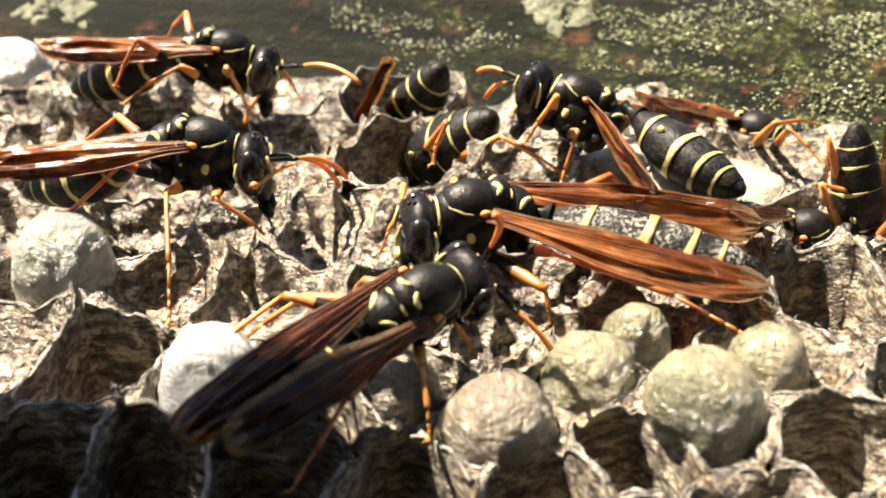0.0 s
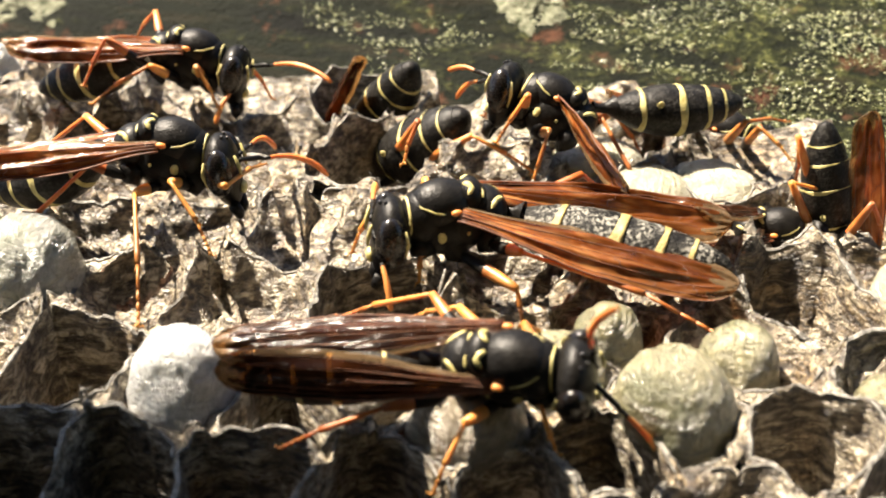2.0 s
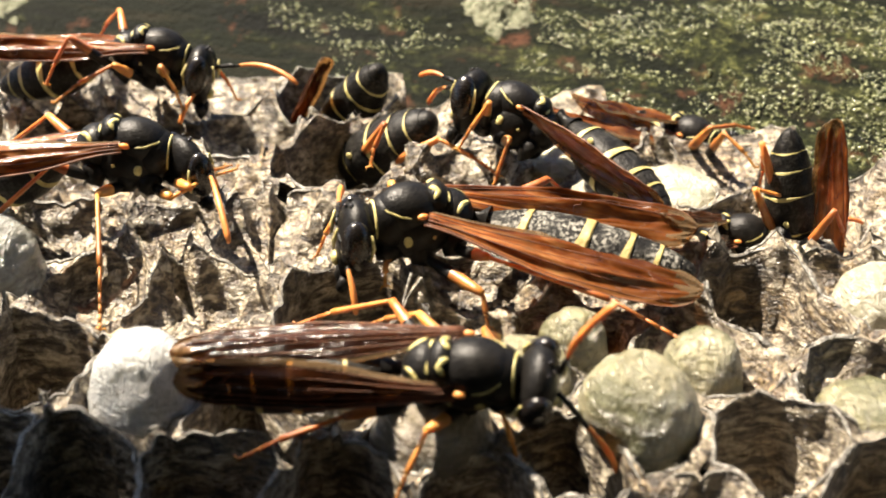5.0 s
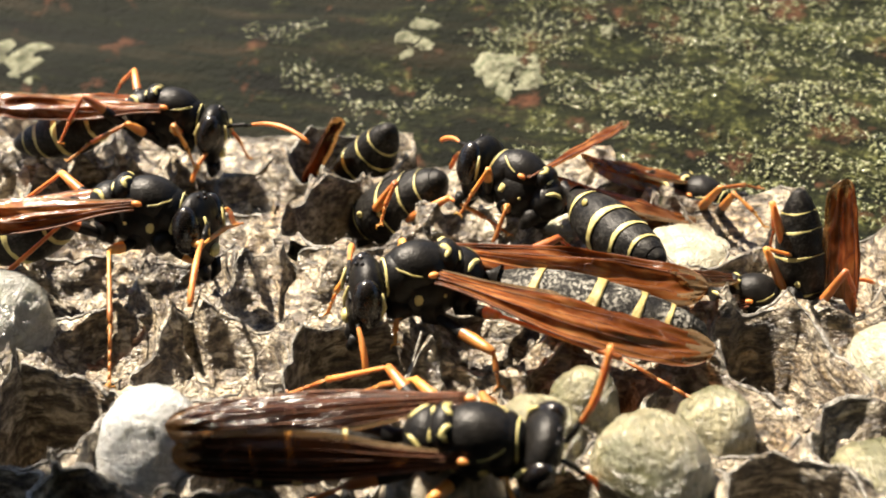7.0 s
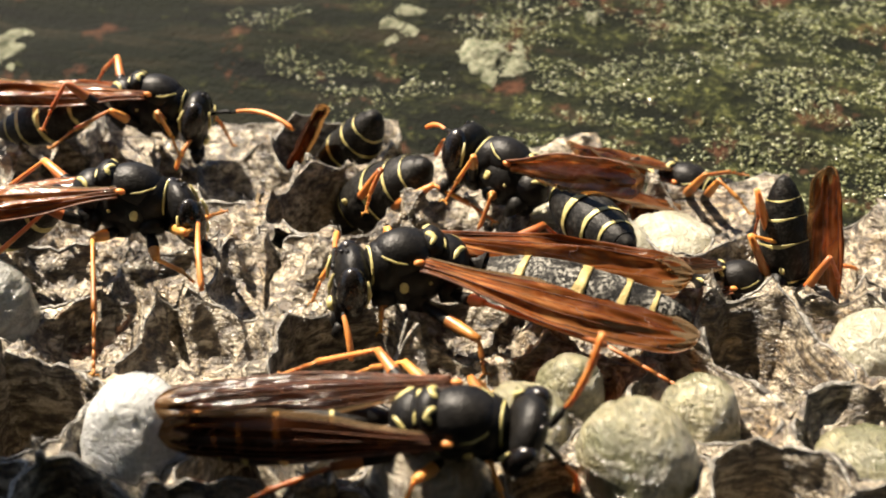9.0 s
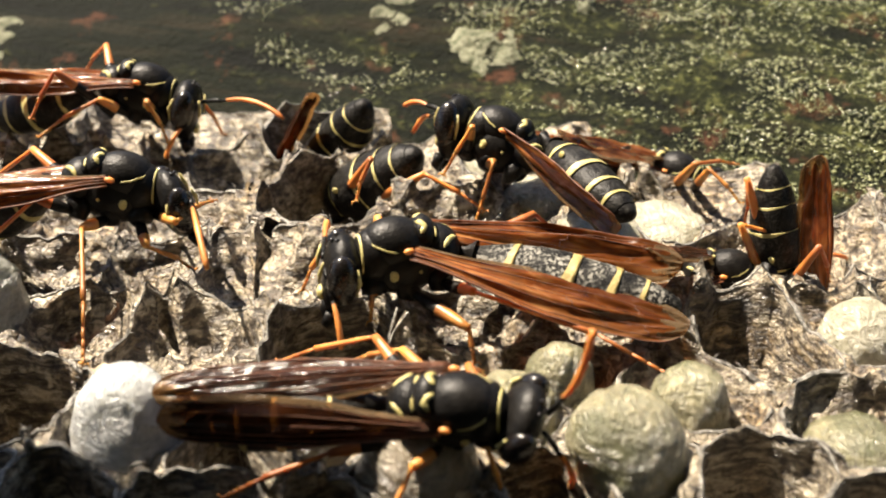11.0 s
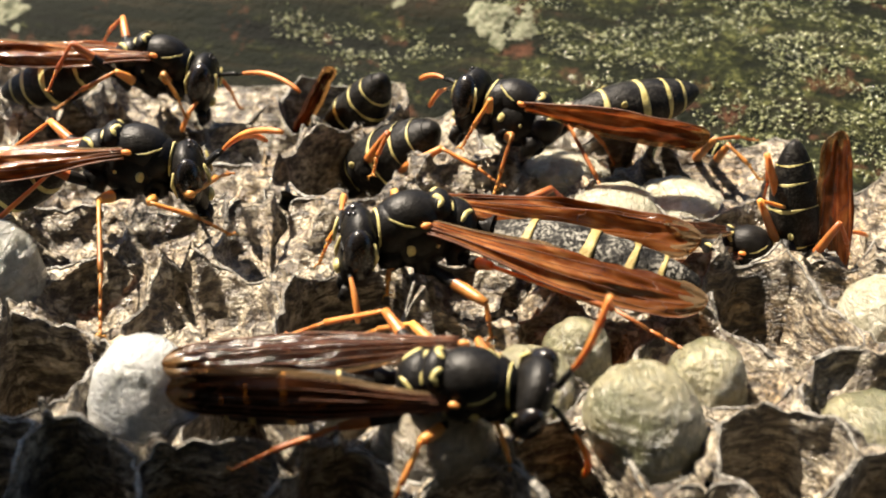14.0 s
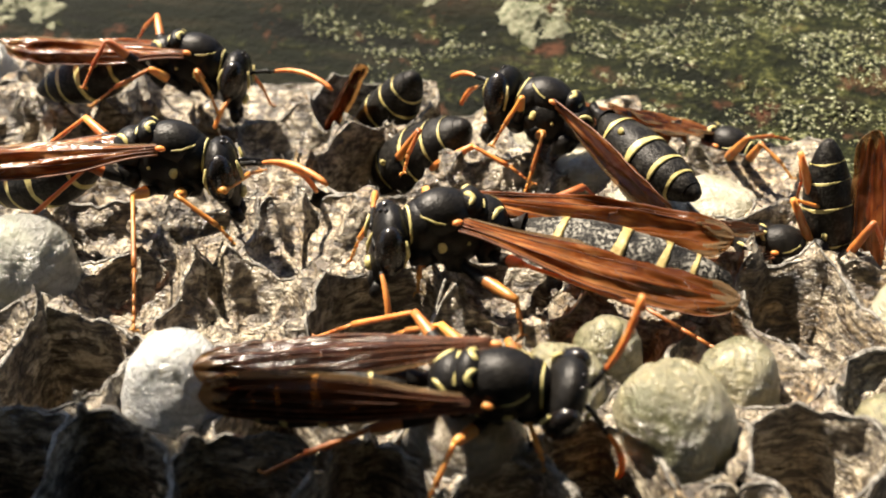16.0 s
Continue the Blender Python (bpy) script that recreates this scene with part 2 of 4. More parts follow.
# ---- mesh helpers, in mm ----
class Shape:
    """Vertices and faces in mm, with a material index for each face."""

    def __init__(self):
        self.verts, self.faces, self.slots = [], [], []

    def grid(self, rows, closed=True, slot=0):
        """Quads between rows of equal length; slot may be a function of the row."""
        base, n = len(self.verts), len(rows[0])
        for row in rows:
            self.verts.extend(row)
        for i in range(len(rows) - 1):
            for j in range(n if closed else n - 1):
                k = (j + 1) % n
                self.faces.append((base + i * n + j, base + i * n + k, base + (i + 1) * n + k, base + (i + 1) * n + j))
                self.slots.append(slot(i) if callable(slot) else slot)
        return self

    def tube(self, points, radii, n=7, slot=0):
        points = [Vector(p) for p in points]
        rows, side = [], None
        for i, p in enumerate(points):
            d = (points[min(i + 1, len(points) - 1)] - points[max(i - 1, 0)]).normalized()
            ref = side if side is not None else (Vector((0, 0, 1)) if abs(d.z) < 0.9 else Vector((1, 0, 0)))
            u = ref - d * ref.dot(d)
            u.normalize()
            side, v = u, d.cross(u)
            r = radii[i]
            rows.append([p + (u * math.cos(a) + v * math.sin(a)) * r for a in (2 * math.pi * k / n for k in range(n))])
        rows.insert(0, [points[0].copy() for _ in range(n)])
        rows.append([points[-1].copy() for _ in range(n)])
        return self.grid(rows, True, slot)

    def lathe(self, rings, n=20, slot=0, power=1.0):
        """Rings (x, middle z, half width, half height) along x."""
        rows = []
        for x, z, ry, rz in rings:
            row = []
            for k in range(n):
                a = 2 * math.pi * k / n
                c, s = math.cos(a), math.sin(a)
                row.append(Vector((x, ry * math.copysign(abs(c) ** power, c), z + rz * math.copysign(abs(s) ** power, s))))
            rows.append(row)
        return self.grid(rows, True, slot)

    def ball(self, centre, size, n=14, m=10, slot=0):
        rows = []
        for i in range(m + 1):
            p = math.pi * i / m
            rows.append([Vector(centre) + Vector((size[0] * math.sin(p) * math.cos(a), size[1] * math.sin(p) * math.sin(a), size[2] * math.cos(p)))
                         for a in (2 * math.pi * k / n for k in range(n))])
        return self.grid(rows, True, slot)


def part(name, shape, materials, parent=None, label="", at=None, smooth=True):
    """One mesh object under a thing or under a part; at: its pose in its parent's space, in metres."""
    me = bpy.data.meshes.new(name)
    me.from_pydata([tuple(c * MM for c in v) for v in shape.verts], [], shape.faces)
    for m in materials if isinstance(materials, (list, tuple)) else [materials]:
        me.materials.append(m)
    me.polygons.foreach_set("material_index", shape.slots)
    bm = bmesh.new()
    bm.from_mesh(me)
    bmesh.ops.remove_doubles(bm, verts=bm.verts, dist=1e-7)
    bmesh.ops.recalc_face_normals(bm, faces=bm.faces)
    bm.to_mesh(me)
    bm.free()
    me.polygons.foreach_set("use_smooth", [smooth] * len(me.polygons))
    ob = new(name, me)
    ob.parent = parent
    if at is not None:
        ob.matrix_basis = at
    return tagged(ob, label)


def mm(x, y, z, rx=0, ry=0, rz=0):
    return pose(x * MM, y * MM, z * MM, rx, ry, rz)


# ---- the comb ----
BACK_A, BACK_B = Vector((-11.58, 15.98)), Vector((21.58, 3.53))
BACK_DIR = (BACK_B - BACK_A).normalized()
BACK_OUT = Vector((-BACK_DIR.y, BACK_DIR.x))


def behind(p):
    return (Vector(p[:2]) - BACK_A).dot(BACK_OUT)


# centre, kind: deep, shallow or capped; height of the rim; how high the cap bulges
CELLS = [
    ((-15.6, -16.7), "deep", 0, 0, 2.3),
    ((-12.3, -16.5), "deep", 0, 0, 2.3),
    ((-7.6, -16.7), "deep", 0, 0, 2.3),
    ((-3.0, -17.5), "deep", -0.2, 0, 2.3),
    ((1.3, -18.2), "deep", 0, 0, 2.3),
    ((4.9, -15.7), "deep", 0, 0, 2.3),
    ((11.9, -15.7), "open", 0.6, 0, 2.3),
    ((15.0, -18.2), "deep", 0, 0, 2.3),
    ((8.3, -19.4), "shallow", -0.7, 0, 2.3),
    ((3.6, -20.6), "deep", 0, 0, 2.3),
    ((12.9, -21.0), "deep", 0, 0, 2.3),
    ((17.6, -21.6), "deep", 0, 0, 2.3),
    ((-15.7, -10.3), "deep", 0, 0, 2.3),
    ((-10.6, -12.2), "capped", 0, 2.6, 2.1),
    ((-6.7, -13.3), "deep", 0.1, 0, 2.3),
    ((-3.9, -11.1), "capped", -0.8, 1.6, 1.8),
    ((0.1, -14.4), "capped", -0.4, 2.1, 2.3),
    ((7.2, -14.1), "capped", 0, 2.6, 2.25),
    ((-18.7, -4.2), "capped", 0, 2.9, 2.4),
    ((-14.3, -5.0), "cup", 0.1, 0, 2.3),
    ((-9.9, -5.9), "cup", 0.0, 0, 2.3),
    ((-12.0, -1.0), "cup", 0.1, 0, 2.3),
    ((-7.6, -1.9), "cup", 0.1, 0, 2.3),
    ((-16.4, -0.6), "cup", 0.1, 0, 2.3),
    ((-3.1, -7.3), "open", 0, 0, 2.3),
    ((3.6, -11.1), "capped", -0.4, 1.6, 1.9),
    ((5.5, -9.1), "capped", 0, 1.3, 1.4),
    ((10.3, -10.8), "capped", 0, 1.3, 1.7),
    ((14.0, -8.3), "open", 0.5, 0, 2.3),
    ((16.0, -12.7), "capped", 0.2, -0.2, 1.7),
    ((-4.1, 6.7), "deep", 0.9, 0, 2.3),
    ((-6.1, 12.3), "deep", 0.5, 0, 2.3),
    ((5.0, 10.5), "capped", 0, 1.2, 2.4),
    ((8.9, 2.9), "capped", 0, 0.6, 2.5),
    ((-29.5, 19.3), "capped", 0, 2.2, 2.2),
    ((18.4, -6.4), "capped", 0, 1.3, 1.8),
    ((5.7, 3.1), "shallow", 0, 0, 2.3),
    ((12.1, 3.6), "capped", 0, 0.4, 2.5),
    ((6.7, 6.4), "capped", 0, 0.7, 2.5),
    ((14.7, 4.5), "shallow", 0, 0, 2.3),
]


def fill_cells():
    """The comb goes on past the cells that are told apart."""
    rnd = random.Random(4)
    cells = [(Vector(c), *rest) for c, *rest in CELLS]
    for row in range(-6, 12):
        for col in range(-12, 13):
            p = Vector((col * 4.9 + (row % 2) * 2.45 + rnd.uniform(-0.35, 0.35), row * 4.8 + rnd.uniform(-0.35, 0.35)))
            if p.y < -28 or behind(p) > -1.5 or any((p - c[0]).length < 3.7 for c in cells):
                continue
            kind = "deep" if p.y < -12 else "shallow"
            cells.append((p, "cup" if kind == "shallow" and p.x < -2 else kind, rnd.uniform(-0.3, 0.3), 0.0, 0.0))
    return cells


def cut(poly, tags, a, b, tag):
    """The part of a polygon nearer to a than to b, with the neighbour of each edge."""
    mid, d = (a + b) / 2, b - a
    out, labels = [], []
    for i, p in enumerate(poly):
        q = poly[(i + 1) % len(poly)]
        sp, sq = (p - mid).dot(d), (q - mid).dot(d)
        if sp <= 0:
            out.append(p)
            labels.append(tags[i])
        if (sp < 0 < sq) or (sq < 0 < sp):
            out.append(p + (q - p) * (sp / (sp - sq)))
            labels.append(tag if sp < 0 else tags[i])
    return out, labels


def rough(x, y, z, scale, seed):
    return noise.noise(Vector((x * scale + seed, y * scale - seed, z * scale + 3 * seed)))


ALL_CELLS = fill_cells()


def rim_height(p, s, va, vb, hi, hj):
    """The rim between two cells: on the young cells raised where three walls meet; on the long ones arched along each wall."""
    young = max(0.0, min(1.0, (p.y + 10) / 3))
    peak = ((0.6 + 1.5 * rough(va.x, va.y, 0, 0.9, 7)) * max(0, 1 - 2 * s) ** 1.6 + (0.6 + 1.5 * rough(vb.x, vb.y, 0, 0.9, 7)) * max(0, 2 * s - 1) ** 1.6)
    arch = 0.45 * math.sin(math.pi * s) ** 0.8 - 0.15
    return (hi + hj) / 2 + young * peak + (1 - young) * arch + 0.5 * rough(p.x, p.y, 0, 0.25, 2) + 0.26 * rough(p.x, p.y, 0, 1.1, 5) + 0.12 * rough(p.x, p.y, 0, 3.1, 5)


SHALLOW = 1.5
DEEP_BOWL = ((0, 0), (0.0125, 0.015), (0.025, 0.03), (0.0375, 0.065), (0.05, 0.1), (0.06, 0.16), (0.07, 0.22), (0.08, 0.29), (0.09, 0.36), (0.105, 0.44), (0.12, 0.52), (0.14, 0.6), (0.16, 0.68), (0.2, 0.75), (0.24, 0.82), (0.33, 0.88), (0.42, 0.94), (0.56, 0.965), (0.7, 0.99), (0.85, 0.995), (1, 1))
SHALLOW_BOWL = ((0, 0), (0.025, 0.06), (0.05, 0.12), (0.08, 0.2), (0.11, 0.28), (0.15, 0.37), (0.19, 0.46), (0.24, 0.55), (0.29, 0.64), (0.35, 0.715), (0.41, 0.79), (0.475, 0.845), (0.54, 0.9), (0.61, 0.93), (0.68, 0.96), (0.76, 0.98), (0.84, 1), (0.92, 1.0), (1, 1))


def crease(x, y, z):
    """Wrinkles of the paper: soft folds, then sharp small ridges."""
    out = Vector()
    for scale, much in ((0.45, 0.75), (1.1, 0.42)):
        out += much * Vector((rough(x, y, z, scale, 1), rough(x, y, z, scale, 9), 0.9 * rough(x, y, z, scale, 4)))
    for scale, much in ((1.3, 0.42), (2.9, 0.22)):
        out.z += much * (0.35 - 2 * abs(rough(x + 0.3 * rough(x, y, z, 1.5, 2), y * 1.5, z, scale, 12)))
    return out


def comb():
    frayed = random.Random(8)
    nest = new("wasp_nest")
    tagged(nest, "grey papery open wasp nest comb with white silk caps", "wasp nest")
    for i, (c, kind, h, bulge, wide) in enumerate(ALL_CELLS):
        poly = [c + Vector(v) for v in ((-4.8, -4.8), (4.8, -4.8), (4.8, 4.8), (-4.8, 4.8))]
        tags = [-1] * 4
        for j, other in enumerate(ALL_CELLS):
            if j != i and (other[0] - c).length < 11:
                poly, tags = cut(poly, tags, c, other[0], j)
        edge, rim = [], []
        steps = 13
        for k, p in enumerate(poly):
            q = poly[(k + 1) % len(poly)]
            j = tags[k]
            hj = ALL_CELLS[j][2] if j >= 0 else h - 1
            for m in range(steps):
                s = m / steps
                e = p + (q - p) * s
                z = rim_height(e, s, p, q, h, hj)
                corner = max(0.0, 1 - min((e - p).length, (e - q).length) / 1.3) ** 1.8
                e = e + 0.55 * Vector((rough(e.x, e.y, 0, 0.35, 31), rough(e.x, e.y, 0, 0.35, 41))) + 0.16 * Vector((rough(e.x, e.y, 0, 1.5, 31), rough(e.x, e.y, 0, 1.5, 41)))
                # the mouth is rounder than the cell's plan: a web of paper fills each corner
                edge.append(Vector((e.x, e.y, z - 0.03 - 0.16 * corner)))
                mouth = e + (c - e) * (0.018 + (0.10 if kind in ("deep", "open") else 0.16) * corner)
                rim.append(Vector((mouth.x, mouth.y, z)))
        depth = {"deep": 7.5, "open": 4.6, "cup": 1.7, "shallow": SHALLOW, "capped": 2.0}[kind]
        crumple = {"deep": 0.22, "open": 0.40, "cup": 0.55}.get(kind, 0.7)
        bowl = DEEP_BOWL if kind in ("deep", "open") else SHALLOW_BOWL
        rows = [edge, [(a + b) / 2 + Vector((0, 0, 0.02)) for a, b in zip(edge, rim)]]
        for inset, fall in bowl:
            row = []
            for e in rim:
                x, y = e.x + (c.x - e.x) * inset, e.y + (c.y - e.y) * inset
                z = e.z + (h - e.z) * inset - depth * fall
                k = crumple * min(1.0, 8 * inset) if inset < 1 else 0.0
                row.append(Vector((x, y, z)) + k * crease(x, y, z))
            rows.append(row)
        cell = part("cell", Shape().grid(rows), PAPER, nest)
        beads = Shape()
        line = rim + rim[:2]
        pts = [v + Vector((0.07 * rough(v.x, v.y, 1, 2.2, 3), 0.07 * rough(v.x, v.y, 2, 2.2, 3), 0.0)) for v in line]
        thick = 0.050 if kind in ("deep", "open") else 0.026
        beads.tube(pts, [max(0.012, thick + 0.11 * rough(v.x, v.y, 5, 1.3, 8)) for v in line], 6)
        for _ in range(22 if c.y < 8 else 0):
            v = rim[frayed.randrange(len(rim))]
            d = Vector((frayed.uniform(-1, 1), frayed.uniform(-1, 1), frayed.uniform(-0.2, 0.8)))
            long = frayed.uniform(0.12, 0.5)
            beads.tube([v, v + d * long * 0.5 + Vector((0, 0, 0.08)), v + d * long], [0.022, 0.016, 0.006], 4)
        if beads.verts:
            part("rim", beads, RIM, cell, "thin pale frayed paper edge")
        if kind == "capped":
            rows = []
            radius = min(wide, sum((e.xy - c).length for e in rim) / len(rim))
            for k in range(25):
                a = math.pi / 2 * k / 24
                row = []
                for e in rim:
                    d = e.xy - c
                    foot = min(0.97 * d.length, 1.03 * radius)
                    r = foot + (radius - foot) * min(1, 1.5 * math.sin(a))
                    f = r / d.length * math.cos(a) ** 0.78
                    x, y = c.x + d.x * f, c.y + d.y * f
                    z = h - 1.1 * (1 - math.sin(a)) + bulge * math.sin(a) ** 0.9
                    soft = math.cos(a) ** 0.4 if k < 24 else 0.0
                    v = Vector((x, y, z)) + soft * (0.22 * Vector((rough(x, y, z, 0.45, 6), rough(x, y, z, 0.45, 16), 0.8 * rough(x, y, z, 0.6, 11)))
                                                    + 0.12 * Vector((rough(x, y, z, 1.5, 6), rough(x, y, z, 1.5, 16), rough(x, y, z, 1.5, 11)))
                                                    + 0.05 * Vector((rough(x, y, z, 3.4, 6), rough(x, y, z, 3.4, 16), rough(x, y, z, 3.4, 11))))
                    row.append(v)
                rows.append(row)
            part("silk_cap", Shape().grid(rows), SILK_WHITE if c.x < -7 and c.y < -9 else SILK_SHADE_GREY if c.x < -7 and c.y < 5 else SILK_WHITE if c.x < -7 else SILK_SHADE_TAN if c.x < 3 and c.y < -8 else SILK_CREAM if c.y < 0 and c.x < 17 else SILK_SUNLIT, cell, "domed silk cap of a closed cell")
    return nest


def board_height(x, y):
    return 0.9 * rough(x * 0.3, y, 0, 0.16, 3) + 0.3 * rough(x * 0.5, y, 0, 0.6, 5)


def plank():
    """Weathered board behind the comb, with moss and lichen."""
    turn = math.degrees(math.atan2(BACK_DIR.y, BACK_DIR.x))
    at = mm(BACK_A.x, BACK_A.y, -3.5, 0, 0, turn) @ pose(0, 0, 0, PLANK_SLOPE, 0, 0)
    s = Shape()
    rows = []
    for i in range(61):
        y = -12 + i * 2.2
        rows.append([Vector((x, y, board_height(x, y))) for x in np.linspace(-110, 110, 121)])
    s.grid(rows, False)
    low = [[Vector((v.x, v.y, -12)) for v in row] for row in (rows[0], rows[-1])]
    s.grid([rows[-1], low[1], low[0], rows[0]], False)
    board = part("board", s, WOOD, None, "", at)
    tagged(board, "old weathered wooden board with green moss", "board", kind="structure")
    rnd = random.Random(11)
    g = Shape()
    for _ in range(130000):
        x, y = rnd.uniform(-20, 66), rnd.uniform(-2, 50)
        if rough(x * 0.6, y, 0, 0.22, 21) + rnd.uniform(-0.25, 0.25) < 0.40 - 0.024 * x:
            continue
        z = board_height(x, y)
        r = 0.03 + 0.10 * rnd.random() ** 3
        g.ball((x, y, z + r * 0.3), (r * rnd.uniform(0.8, 1.7), r, r * 0.7), 4, 3)
    part("lichen", g, LICHEN, None, "", at)
    for k, (cx, cy, rx, ry) in enumerate(PATCHES):
        rows = []
        for i in range(25):
            row = []
            for a in (2 * math.pi * m / 72 for m in range(72)):
                lobe = 1 + 0.55 * rough(math.cos(a), math.sin(a), k, 1.6, 4) + 0.22 * rough(math.cos(a), math.sin(a), k, 5.0, 9)
                x, y = cx + rx * i / 24 * lobe * math.cos(a), cy + ry * i / 24 * lobe * math.sin(a)
                crust = 0.55 * rough(x, y, k, 0.9, 3) + 0.30 * abs(rough(x, y, k, 2.4, 5)) + 0.16 * rough(x, y, k, 5.5, 7)
                row.append(Vector((x, y, board_height(x, y) + 0.16 + crust * (1 - (i / 24) ** 3) - 0.36 * (i / 24) ** 2)))
            rows.append(row)
        tagged(part("lichen_patch", Shape().grid(rows), PALE, None, "", at), "pale crusty lichen patch on the mossy board", "lichen", "lichen patches")
    tagged(bpy.data.objects["lichen"], "yellow green lichen grains on old wood", "lichen", kind="stuff")


PLANK_SLOPE = 20
PATCHES = ((-24.4, 9.2, 4.6, 2.8), (12.2, 14.5, 3.6, 2.6), (4.7, 17.5, 1.8, 3.2), (17.3, 19.6, 1.2, 0.9))


# ---- wasps, built with the head towards +x and the thorax round the origin ----
THORAX = {
    "collar": ((1.22, 0, 0.02), (1.00, 1.13, 1.22)),
    "shield": ((0.45, 0, 0.42), (1.46, 1.15, 1.13)),
    "flank": ((0.12, 0, -0.50), (1.62, 1.27, 1.38)),
    "scutellum": ((-0.80, 0, 0.76), (0.56, 0.88, 0.68)),
    "metanotum": ((-1.18, 0, 0.50), (0.38, 0.82, 0.57)),
    "rump": ((-1.38, 0, -0.20), (0.96, 1.10, 1.08)),
}


def on_thorax(piece, around, along, lift=0.0):
    """A place on a piece of the thorax: degrees round its x axis from the left over the top, and along x (-1 to 1)."""
    c, r = THORAX[piece]
    k = math.sqrt(max(0.0, 1 - along * along))
    a = radians(around)
    d = Vector((along, k * math.cos(a), k * math.sin(a)))
    p = Vector((c[0] + r[0] * d.x, c[1] + r[1] * d.y, c[2] + r[2] * d.z))
    return p + d * lift


def mark(parent, name, piece, line, width):
    """A yellow mark, thin on the shell, along places on one piece of the thorax, on both sides or across the middle."""
    spots = []
    for (a0, x0), (a1, x1) in zip(line, line[1:]):
        spots += [(a0 + (a1 - a0) * k / 4, x0 + (x1 - x0) * k / 4) for k in range(4)]
    spots.append(line[-1])
    c, r = (Vector(v) for v in THORAX[piece])
    pts = [on_thorax(piece, *p) for p in spots]
    rows = []
    for k, p in enumerate(pts):
        ahead = pts[min(k + 1, len(pts) - 1)] - pts[max(k - 1, 0)]
        n = Vector(((p.x - c.x) / r.x ** 2, (p.y - c.y) / r.y ** 2, (p.z - c.z) / r.z ** 2)).normalized()
        side = n.cross(ahead).normalized()
        taper = width * (0.15, 0.75)[1 if 0 < k < len(pts) - 1 else 0] if k in (0, 1, len(pts) - 2, len(pts) - 1) else width
        row = []
        for t, lift in ((-1, -0.05), (-0.85, 0.018), (0, 0.026), (0.85, 0.018), (1, -0.05)):
            v = p + side * (t * taper)
            u = Vector(((v.x - c.x) / r.x, (v.y - c.y) / r.y, (v.z - c.z) / r.z)).normalized()
            row.append(Vector((c.x + u.x * r.x, c.y + u.y * r.y, c.z + u.z * r.z)) + n * lift)
        rows.append(row)
    s = Shape().grid(rows, False)
    part(name, s, YELLOW, parent, "yellow mark")


def gaster_radius(u):
    rise = math.sin(math.pi / 2 * min(1.0, (u + 0.03) / 0.47)) ** 1.05
    fall = (1 - max(0.0, (u - 0.45) / 0.57) ** 2.2) ** 0.8
    return 0.22 + 1.44 * rise * fall


def make_abdomen(wasp, at, length=7.3, fat=0.86, band=0.87, shell=None):
    stalk = Shape().lathe([(0.35, 0.1, 0.3, 0.3), (0, 0, 0.26, 0.26), (-0.35, 0.0, 0.30, 0.3), (-0.8, 0.02, 0.6, 0.62)], 12)
    abdomen = part("abdomen", stalk, BLACK, wasp, "", at)
    cuts = [0.05, 0.25, 0.54, 0.73, 0.86, 0.95, 1.0]
    for k in range(6):
        a, b = cuts[k], cuts[k + 1]
        n, rows = 26, []
        for m in range(14):
            row = []
            for col in range(n):
                t = 2 * math.pi * col / n
                edge = band + 0.05 * math.cos(3 * t + 1.57) - (0.06 if math.sin(t) < -0.3 else 0) + 0.04 * rough(col * 0.7, k, 0, 1, 5)
                g = edge * m / 9 if m <= 9 else edge + (1 - edge) * min(1, (m - 9) / 3)
                u = a + (b - a) * g
                r = gaster_radius(u) * fat * (1 + 0.05 * (g - 0.5))
                x, z, shrink = -0.35 - u * length, -0.28 * math.sin(math.pi * u), 1.0
                if m == 13:
                    x, shrink = (x + 0.06, 0.9) if k < 5 else (x - 0.2, 0.0)
                row.append(Vector((x, r * shrink * math.cos(t), z + r * 0.94 * shrink * math.sin(t))))
            rows.append(row)
        s = Shape().grid(rows, True, lambda i: 1 if 9 <= i < 12 and k < 4 else 0)
        part("segment", s, [shell or DOWNY, CREAM_BAND if shell else YELLOW], abdomen, "black segment with a yellow band")
    for d in (1, -1):
        x, r = -0.35 - 0.34 * length, gaster_radius(0.34) * fat
        part("side_spot", Shape().ball((x, d * r * 0.90, 0.05 + r * 0.30), (0.20, 0.08, 0.19), 10, 8), YELLOW, abdomen)
    return abdomen


